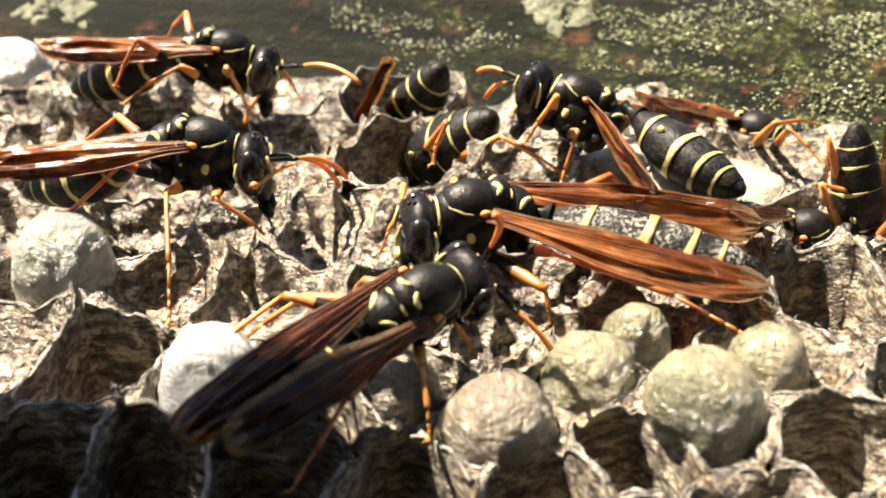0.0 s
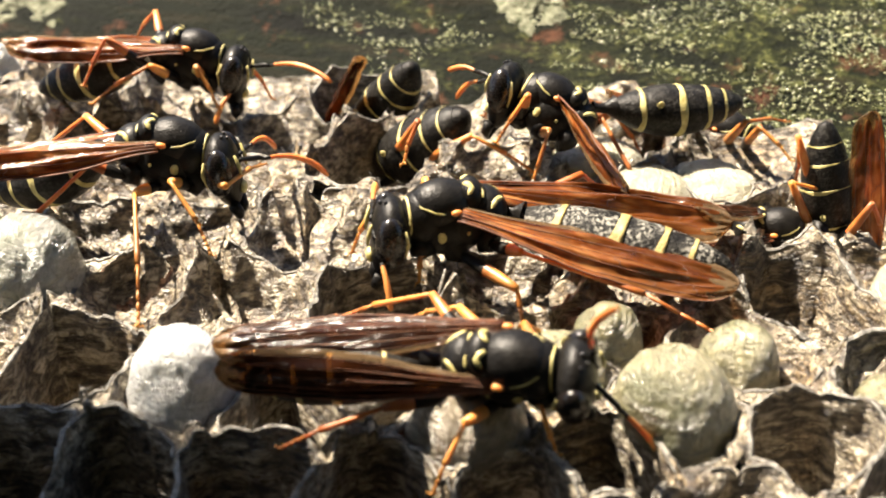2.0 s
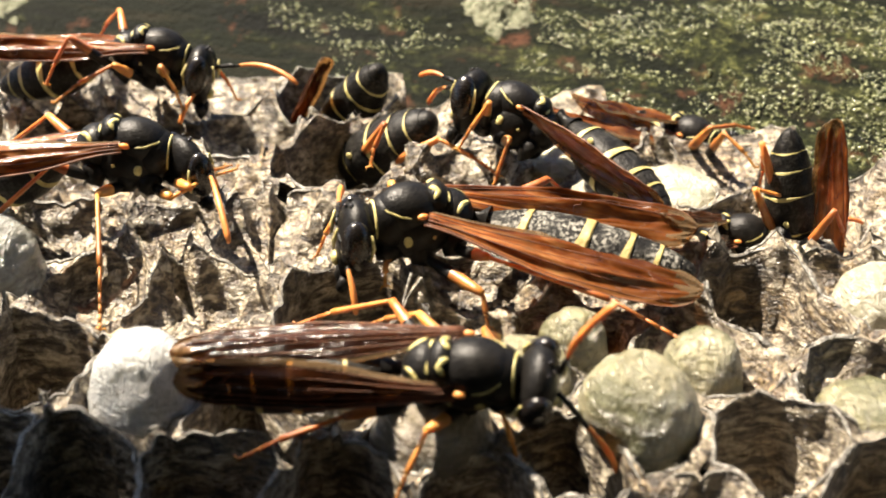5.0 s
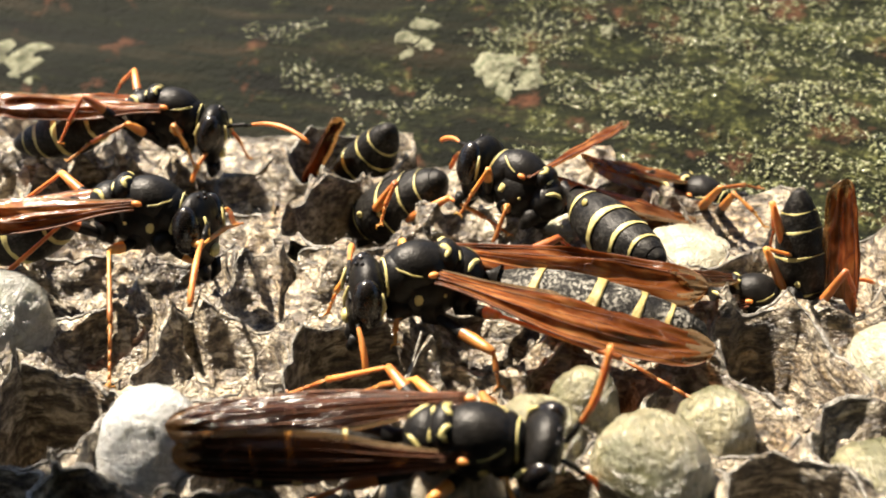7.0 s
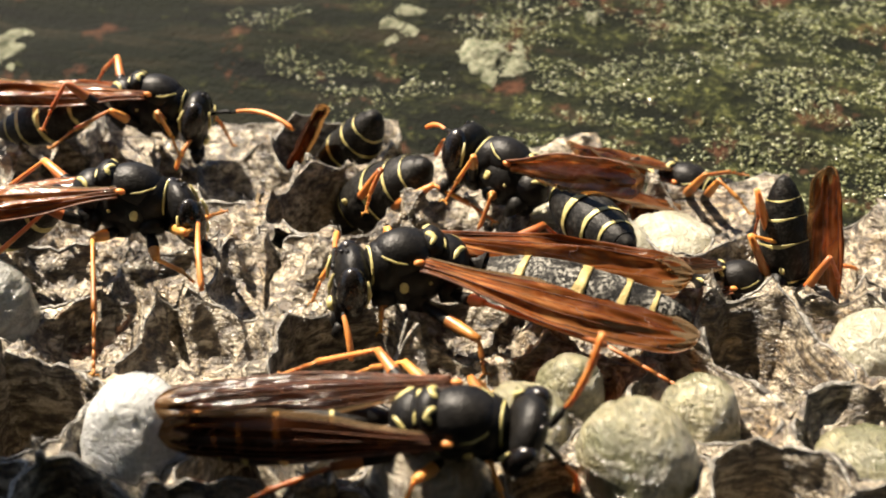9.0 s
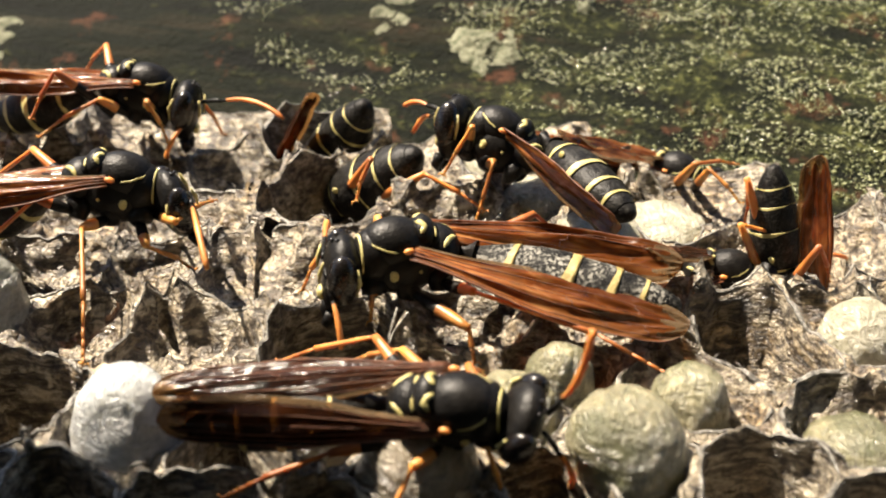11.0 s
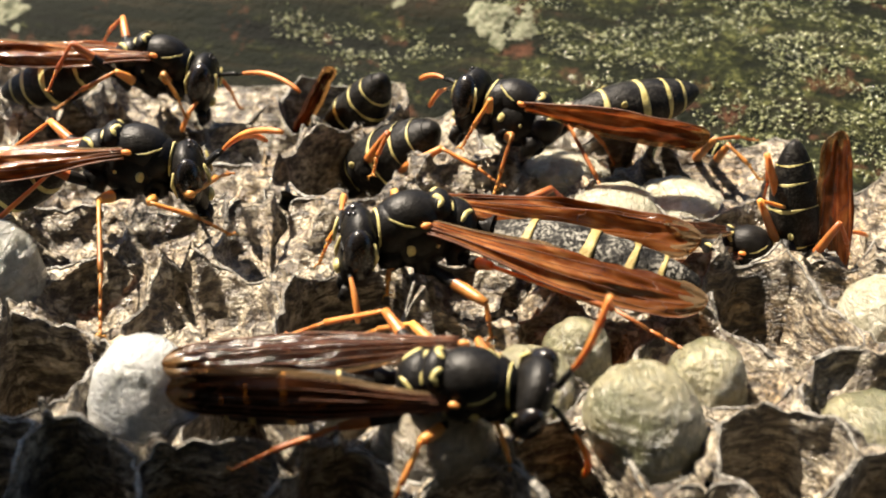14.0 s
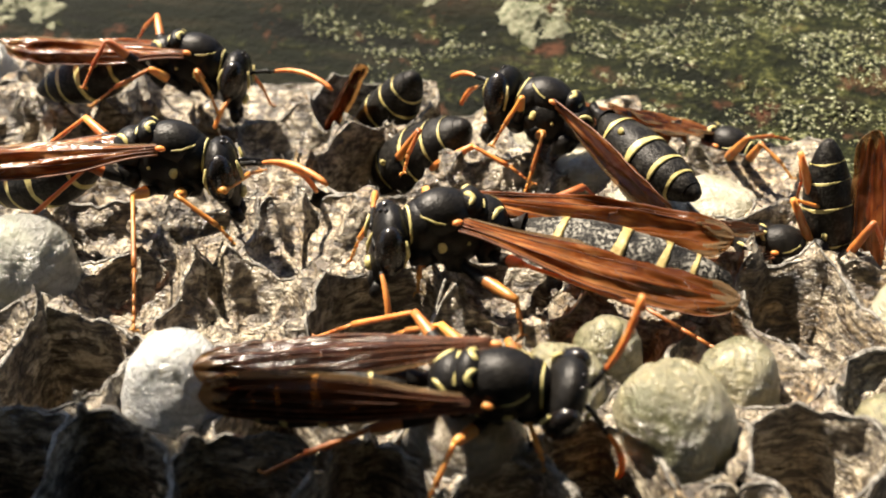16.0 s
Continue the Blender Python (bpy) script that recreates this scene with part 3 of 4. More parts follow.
def make_wing(wasp, side, at, length=10.2, material=None, slim=0.0, wide=1.0, crisp=1.0):
    """A forewing folded lengthwise: narrow, with sharp uneven pleats, a torn-looking trailing edge and a clear round tip. Its root is at the origin and it runs along -x."""
    rnd = random.Random(17 + side + int(length * 10))
    m, n = 40, 52
    folds, v, up = [(-1.0, 0.0)], -1.0, 1
    while v < 0.85:
        v += rnd.uniform(0.24, 0.56)
        folds.append((min(v, 1.0), up * rnd.uniform(0.08, 0.22)))
        up = -up
    folds.append((1.0001, 0.0))

    def pleat(v):
        for (a, p), (b, q) in zip(folds, folds[1:]):
            if a <= v <= b:
                return p + (q - p) * (v - a) / max(1e-6, b - a)
        return 0.0

    rows, under = [], []
    for i in range(n + 1):
        u = math.sin(math.pi / 2 * i / n)
        grow = min(1.0, u / 0.55)
        w = wide * (0.34 + 0.66 * grow * grow * (3 - 2 * grow)) * math.sqrt(max(0.0, 1 - u ** 16)) * (1 - slim * max(0.0, u - 0.5))
        row, low = [], []
        for j in range(m + 1):
            v = j / m * 2 - 1
            bent = max(-1.0, min(1.0, v + (0.12 * math.sin(7 * u + side) + 0.45 * rough(u * 2.6, v * 0.8, side, 1.0, 19)) * (1 - v * v)))
            ragged = 1 + 0.07 * rough(u * 9, side, 0, 1.0, 6) * (v < -0.2) * -v
            fade = (0.75 + 1.1 * rough(u * 4, v * 1.6, side, 1.0, 23)) * min(1.0, 4 * u + 0.25) * (1 - 0.55 * max(0.0, u - 0.7) / 0.3)
            kink = (0.5 - abs(rough(u * 6 + v * 1.1, v * 2 - u * 2, side, 1.0, 13))) * 0.42 * max(0.0, u - 0.25)
            z = w * (1.05 * crisp * pleat(bent) * fade - 0.20 * abs(v - 0.2) - 0.14 * v * v) + kink + 0.12 * rough(u * 4, v * 0.9, side, 1.0, 3)
            y = side * (v * w * ragged - 0.26 * u * u)
            lead = 0.12 * w * (0.6 - v) ** 2 * max(0.0, u - 0.75) / 0.25
            row.append(Vector((-u * length + 0.35 * lead, y, z)))
            low.append(Vector((-u * length + 0.35 * lead, y, z - 0.02)))
        rows.append(row)
        under.append(low[::-1])
    s = Shape().grid([a + b for a, b in zip(rows, under)], True)
    ring = 2 * (m + 1)
    for f in range(len(s.faces)):
        i, j = f // ring, f % ring
        j = j if j <= m else 2 * m + 1 - j
        s.slots[f] = 1 if i > n - 13 + 3 * math.sin(j * 0.5) or j < 5 else 0
    wing = part("wing", s, [material or WING, MEMBRANE], wasp, "long narrow folded amber wing", at)
    for j, thick, last in ((40, 0.055, 46), (36, 0.026, 43), (29, 0.034, 40), (21, 0.020, 34), (13, 0.024, 37), (6, 0.016, 30)):
        pts = [rows[i][j] + Vector((0, 0, 0.006)) for i in range(0, last)]
        part("vein", Shape().tube(pts, [thick * (1 - 0.6 * k / len(pts)) for k in range(len(pts))], 5), VEIN, wing)
    for i, j, k in ((20, 21, 29), (26, 29, 36), (31, 13, 21), (34, 29, 36)):
        pts = [rows[i + (q - j) // 4][q] + Vector((0, 0, 0.006)) for q in range(j, k + 1)]
        part("vein", Shape().tube(pts, [0.018] * len(pts), 4), VEIN, wing)
    return wing


def make_leg(wasp, hip, knee, foot, dark=0.4, material=None):
    """A leg from three places in the wasp's space: thigh, shin and jointed foot."""
    hip, knee, foot = Vector(hip), Vector(knee), Vector(foot)
    material = material or ORANGE
    def spread(a, b, n, prof, sag=0.0):
        pts = [a + (b - a) * (k / n) + Vector((0, 0, sag * math.sin(math.pi * k / n))) for k in range(n + 1)]
        return pts, [prof(k / n) for k in range(n + 1)]
    s = Shape()
    pts, rad = spread(Vector(), knee - hip, 8, lambda u: 0.12 + 0.16 * math.sin(math.pi * (0.12 + 0.76 * u)) ** 1.3)
    s.tube(pts, rad, 8)
    for f in range(len(s.faces)):
        s.slots[f] = 0 if f // 8 < 1 + 9 * dark else 1
    leg = part("leg", s, [BLACK, material], wasp, "", Matrix.Translation(hip * MM))
    out = Vector((0, math.copysign(0.35, hip.y), 0))
    part("coxa", Shape().tube([Vector((0.05, 0, 0.75)) - out, Vector((0.02, 0, 0.35)) - out * 0.4, Vector((0, 0, -0.05)), (knee - hip) * 0.12], [0.36, 0.62, 0.56, 0.28], 12), BLACK, leg)
    ankle = knee + (foot - knee) * 0.60 + Vector((0, 0, 0.12 * (foot - knee).length * 0.5))
    pts, rad = spread(knee - hip, ankle - hip, 7, lambda u: 0.085 + 0.05 * u)
    s = Shape().tube(pts, rad, 7)
    for d in (0.14, -0.14):
        s.tube([ankle - hip, ankle - hip + (foot - ankle) * 0.16 + Vector((d, d, 0.05))], [0.05, 0.01], 4)
    part("shin", s, material, leg)
    s, last = Shape(), ankle - hip
    for k in range(5):
        nxt = ankle - hip + (foot - ankle) * ((0.42, 0.60, 0.75, 0.88, 1.0)[k])
        s.tube([last, last + (nxt - last) * 0.5, nxt], [0.065, 0.08, 0.085], 6)
        last = nxt
    for d in (0.16, -0.16):
        s.tube([last, last + Vector((d, 0.1, 0.06)), last + Vector((d * 1.6, 0.16, -0.12))], [0.06, 0.05, 0.01], 4)
    part("foot", s, material, leg)
    return leg


def make_antenna(head, at, length=5.2, curl=0.9):
    """Root at the origin, its tip out along +x, bowed upwards."""
    s = Shape().tube([(0, 0, 0), (0.25, 0, 0.08), (1.2, 0, 0.12), (1.5, 0, 0.05)], [0.09, 0.11, 0.13, 0.10], 7)
    pts = [Vector((1.5, 0, 0.05))]
    for k in range(12):
        a = curl * (k / 12) - 0.15
        pts.append(pts[-1] + Vector((math.cos(a), 0, -math.sin(a))) * (length / 13))
    droop = math.atan2(pts[-1].z, pts[-1].x)
    turn = Matrix.Rotation(droop, 3, "Y")
    pts = [turn @ p for p in pts]
    for v in s.verts:
        v.xyz = turn @ v
    antenna = part("antenna", s, [BLACK], head, "", at)
    rad = [0.085 + 0.055 * min(1, k / 6) for k in range(13)]
    rad[-1] = 0.10
    s = Shape().tube(pts, rad, 8)
    for f in range(len(s.faces)):
        s.slots[f] = 0 if f // 8 < 2 else 1
    part("flagellum", s, [BLACK, ORANGE], antenna, "orange tip")
    return antenna


def make_head(wasp, at, antennae, reach=(5.2, 5.2)):
    s = Shape().ball((0, 0, 0), (0.82, 1.52, 1.52), 24, 18)
    for v in s.verts:
        if v.z < 0:
            k = -v.z / 1.52
            v.y *= 1 - 0.42 * k
            v.z *= 1.36
            v.x += 0.35 * k
    head = part("head", s, BLACK, wasp, "", at)
    for d in (1, -1):
        e = Shape().ball((0.10, d * 1.14, 0.05), (0.66, 0.58, 1.16), 14, 10)
        part("eye", e, EYE_BLACK, head, "large dark glossy eye")
        part("eye_line", Shape().tube([(0.84, d * 0.78, 0.75), (0.98, d * 0.70, 0.2), (1.02, d * 0.64, -0.25)], [0.05, 0.10, 0.05], 6), YELLOW, head)
        part("cheek_line", Shape().tube([(-0.50, d * 1.24, 0.6), (-0.58, d * 1.30, 0.0), (-0.46, d * 1.10, -0.7)], [0.05, 0.11, 0.05], 6), YELLOW, head)
        part("jaw", Shape().tube([(0.50, d * 0.64, -1.78), (0.70, d * 0.48, -2.30), (0.65, d * 0.08, -2.72)], [0.30, 0.26, 0.06], 8), BLACK, head)
    for x, y, z in ((0.45, 0, 1.34), (0.24, 0.26, 1.46), (0.24, -0.26, 1.46)):
        part("ocellus", Shape().ball((x, y, z), (0.10, 0.10, 0.09), 8, 6), EYE_BLACK, head)
    part("face_shield", Shape().ball((0.90, 0, -1.10), (0.20, 0.36, 0.32), 12, 8), YELLOW, head)
    for m, long in zip(antennae, reach):
        make_antenna(head, m, long)
    return head


def aimed(frame_matrix, root, tip, back=True, twist=0):
    """The pose, in the space of frame_matrix (mm), of a part at root whose long axis (-x, or +x for antennae) runs to tip in the world."""
    d = (frame_matrix.inverted() @ Vector(tip) - Vector(root)).normalized()
    x = -d if back else d
    y = Vector((0, 0, 1)).cross(x)
    y = y.normalized() if y.length > 0.05 else Vector((0, 1, 0))
    z = x.cross(y).normalized()
    y = z.cross(x)
    return Matrix.Translation(Vector(root) * MM) @ Matrix((x, y, z)).transposed().to_4x4() @ pose(0, 0, 0, twist, 0, 0)


def body_pose(centre, front, roll=0, size=1.0):
    """Where a wasp stands, in mm."""
    x = (Vector(front) - Vector(centre)).normalized()
    y = Vector((0, 0, 1)).cross(x).normalized()
    turn = Matrix((x, y, x.cross(y))).transposed().to_4x4() @ pose(0, 0, 0, roll, 0, 0)
    return Matrix.Translation(centre) @ turn @ Matrix.Scale(size, 4)


def in_metres(m):
    m = m.copy()
    m.translation *= MM
    return m


WAIST = (-2.25, 0, -0.45)
NECK = (2.62, 0, -0.32)
def between(rows, t):
    """The pose at t between keyed rows."""
    if t <= rows[0][0]:
        return rows[0][1]
    for (a, m), (b, n) in zip(rows, rows[1:]):
        if t <= b:
            return m.lerp(n, (t - a) / (b - a))
    return rows[-1][1]


HIPS = {"front": (1.45, 0.65, -1.35), "middle": (0.1, 0.8, -1.5), "hind": (-1.3, 0.8, -1.45)}
STANCE = {"front": ((2.9, 2.3, -0.3), (4.0, 2.8, 0)), "middle": ((0.5, 3.1, 0.1), (0.7, 4.8, 0)), "hind": ((-2.7, 2.9, 0.4), (-5.2, 4.4, 0))}


def make_wasp(label, centre, front, roll=0, size=0.95, wings=((6, 6, 8), (6, 6, 8)), head=(0, 0, 0), tail=None, legs=None, antennae=(None, None),
              wing_material=None, skip=(), ground=0.0, length=7.3, fat=0.86, feelers=None, slim=0.0, band=0.87, wide=1.0, shell=None, crisp=1.0):
    """centre: of the thorax; front: a place ahead of it; both in mm. wings: each its tip in the world and its twist, or sweep, lift and twist.
    head: turns about z, y and x. tail: the abdomen's tip. antennae: their tips. legs: knee and foot in the world for the ones that are told apart."""
    stand = body_pose(centre, front, roll, size)
    back = stand.inverted()
    wasp = new("paper_wasp")
    wasp.matrix_basis = in_metres(stand)
    tagged(wasp, label, "wasp", "paper wasps on the comb")
    for piece, name in (("collar", "pronotum"), ("shield", "mesonotum"), ("flank", "pleuron"), ("rump", "propodeum"), ("scutellum", "scutellum"), ("metanotum", "metanotum")):
        part(name, Shape().ball(*THORAX[piece], 26, 18), BLACK, wasp)
    mark(wasp, "collar_stripe", "collar", [(-25, 0.72), (20, 0.66), (60, 0.62), (90, 0.60), (120, 0.62), (160, 0.66), (205, 0.72)], 0.07)
    for d in (1, -1):
        flip = (lambda a: a) if d > 0 else (lambda a: 180 - a)
        mark(wasp, "collar_edge", "shield", [(flip(74), 0.90), (flip(52), 0.80), (flip(30), 0.62), (flip(14), 0.30), (flip(8), 0.0)], 0.05)
        mark(wasp, "side_spot", "flank", [(flip(12), 0.42), (flip(2), 0.36), (flip(-10), 0.42)], 0.19)
        mark(wasp, "lower_spot", "flank", [(flip(6), -0.30), (flip(-2), -0.32)], 0.10)
        mark(wasp, "scutellum_spot", "scutellum", [(flip(28), 0.35), (flip(50), -0.05), (flip(66), 0.15), (flip(76), 0.5)], 0.13)
        mark(wasp, "metanotum_spot", "metanotum", [(flip(30), -0.1), (flip(55), -0.2), (flip(80), -0.05)], 0.08)
        mark(wasp, "rump_stripe", "rump", [(flip(30), -0.1), (flip(48), -0.40), (flip(62), -0.78)], 0.12)
        part("wing_hinge", Shape().ball((0.02, d * 1.20, 0.60), (0.24, 0.15, 0.14), 10, 8), ORANGE, wasp)
    parts = {"head": None, "wing": [], "leg": {}}
    if "head" not in skip:
        at = mm(*NECK, head[2], head[1], head[0])
        space = stand @ Matrix.Translation(NECK) @ pose(0, 0, 0, head[2], head[1], head[0])
        poses = [mm(0.8, side * 0.35, 0.3, 0, 10, side * 35) if tip is None else aimed(space, (0.8, side * 0.35, 0.3), tip, False)
                 for side, tip in zip((1, -1), antennae)]
        reach = [4.6 if tip is None else min(4.8, max(2.2, 1.05 * (space.inverted() @ Vector(tip) - Vector((0.8, 0, 0.3))).length - 1.5)) for tip in antennae]
        parts["head"] = make_head(wasp, at, poses, feelers or reach)
        parts["antenna"] = [o for o in parts["head"].children if o.name.startswith("antenna")]
    at = aimed(stand, WAIST, tail) if tail else mm(*WAIST)
    parts["abdomen"] = make_abdomen(wasp, at, length, fat, band, shell)
    for side, spec in zip((1, -1), wings):
        if spec is None:
            continue
        root = (-0.15, side * 1.16, 0.58)
        reach = 10.4
        if len(spec) == 2:
            m = aimed(stand, root, spec[0], True, -side * spec[1])
            reach = min(11.8, max(9.4, (back @ Vector(spec[0]) - Vector(root)).length))
        else:
            sweep, lift, twist = spec
            m = mm(*root, 0, 0, -side * sweep) @ pose(0, 0, 0, 0, lift, 0) @ pose(0, 0, 0, -side * twist, 0, 0)
        parts["wing"].append(make_wing(wasp, side, m, reach, wing_material, slim, wide, crisp))
    for side, tag in ((1, "left"), (-1, "right")):
        for pair in ("front", "middle", "hind"):
            key = pair + "_" + tag
            if key in skip or ("stance" in skip and key not in (legs or {})):
                continue
            hip = Vector(HIPS[pair]) * 1.0
            hip.y *= side
            knee, foot = (Vector(v) for v in STANCE[pair])
            knee.y *= side
            foot.y *= side
            w = back.inverted() @ foot
            foot = back @ Vector((w.x, w.y, ground))
            if legs and key in legs:
                k, f = legs[key]
                knee, foot = back @ Vector(k), back @ Vector(f)
            parts["leg"][key] = make_leg(wasp, hip, knee, foot, {"front": 0.45, "middle": 0.4, "hind": 0.55}[pair], ORANGE if pair == "hind" else OCHRE)
            parts[key] = (hip, foot)
    return wasp, parts


def skylight_blocker():
    """A plain dark board wall, added unseen far behind the eye, closes off skylight."""
    s = Shape().grid([[Vector((x, y, z)) for x, y in ((-400, -210), (400, -210), (400, -230), (-400, -230))] for z in (-60, 900)])
    s.faces += [(0, 3, 2, 1), (4, 5, 6, 7)]
    s.slots += [0, 0]
    tagged(part("wall_south", s, WOOD, None, "", None, False), "plain dark unseen wall added to block skylight", "wall", kind="structure")


def sun_blocker():
    """A plain beam added out of view; it keeps the sun off the near corner of the comb."""
    s = Shape().grid([[Vector((x, y, z)) for x, y in ((-260, 0), (260, 0), (260, -24), (-260, -24))] for z in (0, 22)])
    s.faces += [(0, 3, 2, 1), (4, 5, 6, 7)]
    s.slots += [0, 0]
    tagged(part("roof_beam", s, WOOD, None, "", mm(-55.6, 19.9, 100, 0, 0, -17.5), False), "plain unseen beam added to shade the near comb", "beam", kind="structure")


# a flattened ball stands for the whitish silk floor of a cell
def larva(centre, size):
    s = Shape().ball(centre, size, 22, 22)
    for v in s.verts:
        v.z += 0.05 * math.cos(v.x * 7)
    tagged(part("larva", s, SILK_WHITE), "pale white silk floor deep inside an open cell", "larva")


comb()
plank()
skylight_blocker()
sun_blocker()
larva((-17.91, -7.06, -4.60), (1.9, 1.8, 1.0))

front_wasp, front_parts = make_wasp(
    "black and yellow paper wasp resting on the comb with folded wings", (1.21, -14.88, 3.00), (3.48, -15.34, 2.90), roll=30, feelers=(4.2, 4.6), size=0.92, band=0.86, fat=0.74, crisp=0.5,
    wide=0.92, wings=(((-8.86, -13.20, 3.00), 2), ((-8.40, -15.33, 3.00), 44)), tail=(-8.58, -13.75, 1.50), wing_material=WING_SHADE_DARK,
    antennae=((5.84, -11.59, 3.00), (6.48, -17.15, 0.50)),
    legs={"hind_left": ((-1.24, -10.59, 3.00), (-5.05, -8.56, 0.60)), "middle_left": ((-0.27, -10.59, 2.40), (-2.36, -8.76, 0.60)),
          "front_left": ((2.12, -11.44, 2.20), (3.04, -9.69, 0.20)), "hind_right": ((-2.92, -15.06, 1.30), (-6.51, -15.84, 0.20)),
          "middle_right": ((-0.12, -16.18, 1.50), (-1.26, -17.37, -0.60)), "front_right": ((2.42, -15.58, 1.80), (3.00, -16.19, 0.00))})
left_wasp, left_parts = make_wasp(
    "black and yellow paper wasp standing high on its legs", (-13.15, -0.61, 4.35), (-10.42, -0.67, 3.70), size=0.96, roll=-4, wide=0.86,
    wings=(((-22.80, 0.81, 3.40), 8), ((-21.38, -2.81, 4.60), 48)), tail=(-22.60, 0.94, 1.20), feelers=(4.4, 4.6),
    antennae=((-8.11, 0.22, 4.00), (-5.95, -0.85, 2.80)),
    legs={"middle_right": ((-14.22, -2.65, 3.20), (-13.26, -8.16, -0.00)), "hind_right": ((-16.21, -1.84, 4.20), (-21.07, -4.10, 0.00)),
          "hind_left": ((-17.49, 2.42, 4.60), (-21.87, 5.53, 0.30)), "front_right": ((-12.06, -2.82, 3.00), (-9.66, -2.53, 0.20)),
          "front_left": ((-10.24, -2.57, 3.40), (-9.26, 0.96, 2.60))})
middle_wasp, middle_parts = make_wasp(
    "large black and yellow paper wasp with amber wings", (-0.53, -4.48, 3.00), (-3.51, -5.19, 2.80), roll=0, size=1.0, fat=0.80, slim=0.15, length=9.0, wide=1.12, band=0.81, shell=DUSTY_GLINT,
    wings=(((10.46, -8.87, 1.70), 24), ((11.15, -5.00, 2.70), -30)), tail=(10.62, -7.20, 1.75), head=(-6, -6, 0),
    antennae=((-3.13, -7.54, 0.60), (-4.12, 1.86, 1.00)),
    legs={"middle_left": ((2.02, -7.82, 1.30), (2.23, -8.32, 0.00)), "hind_left": ((2.30, -6.55, 2.20), (10.05, -10.18, 0.30)),
          "front_left": ((-1.83, -5.78, 1.90), (-1.97, -5.51, 0.20)), "hind_right": ((5.16, -1.35, 3.00), (6.62, 0.62, 0.40))})
back_wasp, back_parts = make_wasp(
    "black and yellow paper wasp grooming near the comb edge", (4.58, 5.75, 3.30), (2.06, 6.58, 3.60), size=0.95, roll=16, band=0.83,
    wings=(((7.64, 1.22, 0.80), 20), ((12.44, 10.11, 1.50), 6)), tail=(12.86, 2.63, 3.40), head=(-10, 15, 0),
    antennae=((-0.02, 9.72, 0.50), (-0.28, 8.89, 2.50)),
    legs={"middle_left": ((4.13, 3.59, 3.07), (3.82, 2.39, -0.17)), "hind_left": ((6.85, 5.99, 3.20), (9.84, 1.76, 0.00)),
          "front_left": ((2.80, 4.19, 4.41), (1.91, 4.19, 1.50))})
far_wasp, far_parts = make_wasp(
    "black and yellow paper wasp on the far comb edge", (-14.73, 12.01, 3.80), (-11.95, 11.81, 3.00), size=0.95, roll=-8, wide=0.95,
    wings=(((-25.11, 13.05, 4.40), 8), ((-24.25, 11.14, 4.60), 40)), tail=(-25.08, 13.40, 0.90),
    antennae=((-6.55, 9.34, 3.00), (-13.23, 9.62, 0.80)),
    legs={"hind_right": ((-18.50, 10.20, 5.45), (-19.96, 9.60, 3.03)), "middle_right": ((-16.41, 10.00, 3.97), (-19.58, 9.20, 2.18)),
          "front_right": ((-13.97, 10.00, 3.86), (-12.95, 9.40, 1.66)), "hind_left": ((-17.34, 16.08, 4.80), (-19.71, 19.17, 2.00))})


def head_down(label, waist, tip, size=0.95, **more):
    """A wasp that is halfway into a cell, its abdomen out."""
    d = (Vector(waist) - Vector(tip)).normalized()
    centre = Vector(tip) + d * (2.4 + 7.7) * size
    return make_wasp(label, centre, centre + d, size=size, tail=tip, skip=("head", "stance"), **more)


head_down("black paper wasp with thin yellow bands, head deep in a cell", (-4.05, 9.75, -1.20), (0.28, 7.51, 1.90), size=0.98,
          wings=(None, None), fat=1.12, band=0.925,
          legs={"hind_left": ((0.40, 5.67, 1.60), (3.45, 4.65, 0.00)), "hind_right": ((-2.23, 5.32, 2.60), (-3.01, 4.90, 0.50))})
head_down("dark paper wasp with folded wings, head deep in a cell", (-5.68, 15.50, -1.50), (-2.59, 13.21, 2.40), size=0.95,
          wings=(((-6.08, 12.44, 2.60), 10), None), wing_material=WING_SHADE_DARK, fat=1.0, band=0.92)
head_down("black paper wasp with raised abdomen and brown wings", (16.81, -1.18, 0.00), (15.93, 0.25, 4.60), size=0.84, fat=0.84, band=0.94, wide=1.25, slim=0.55,
          wings=(((17.87, -0.16, 5.20), -10), None),
          legs={"hind_left": ((14.61, -0.45, 4.20), (15.13, 0.52, 1.50)), "middle_left": ((14.33, -1.36, 2.40), (17.73, -0.30, 0.80)),
                "hind_right": ((17.53, -2.71, 2.00), (18.39, -2.23, 0.00))})
make_wasp("dusky paper wasp crouching beside a cell with folded wings", (13.97, -0.79, -0.40), (15.29, -1.04, -0.40), size=0.76, roll=10,
          wings=(((12.37, -1.67, 1.20), 10), ((11.21, -3.25, 0.20), 10)), tail=(14.18, 3.22, -2.50), wing_material=WING_SHADE_DARK, skip=("stance",))
make_wasp("paper wasp with reddish wings between the comb and the board", (14.36, 12.23, -1.60), (16.26, 10.83, -1.80), size=0.88,
          wings=(((9.24, 9.69, 1.60), 10), ((9.77, 9.11, 1.20), 20)), tail=(11.67, 14.07, -1.80),
          legs={"front_right": ((14.80, 6.14, 1.50), (16.20, 4.90, 0.20)), "middle_right": ((14.08, 6.20, 1.80), (16.58, 7.72, 1.00))}, skip=("stance",))


def swung(parts, key, stand, target):
    """The pose of a leg turned about its hip until its foot points at the target."""
    hip, foot = parts[key]
    aim = stand.inverted() @ Vector(target) - hip
    return Matrix.Translation(hip * MM) @ (foot - hip).rotation_difference(aim).to_matrix().to_4x4()


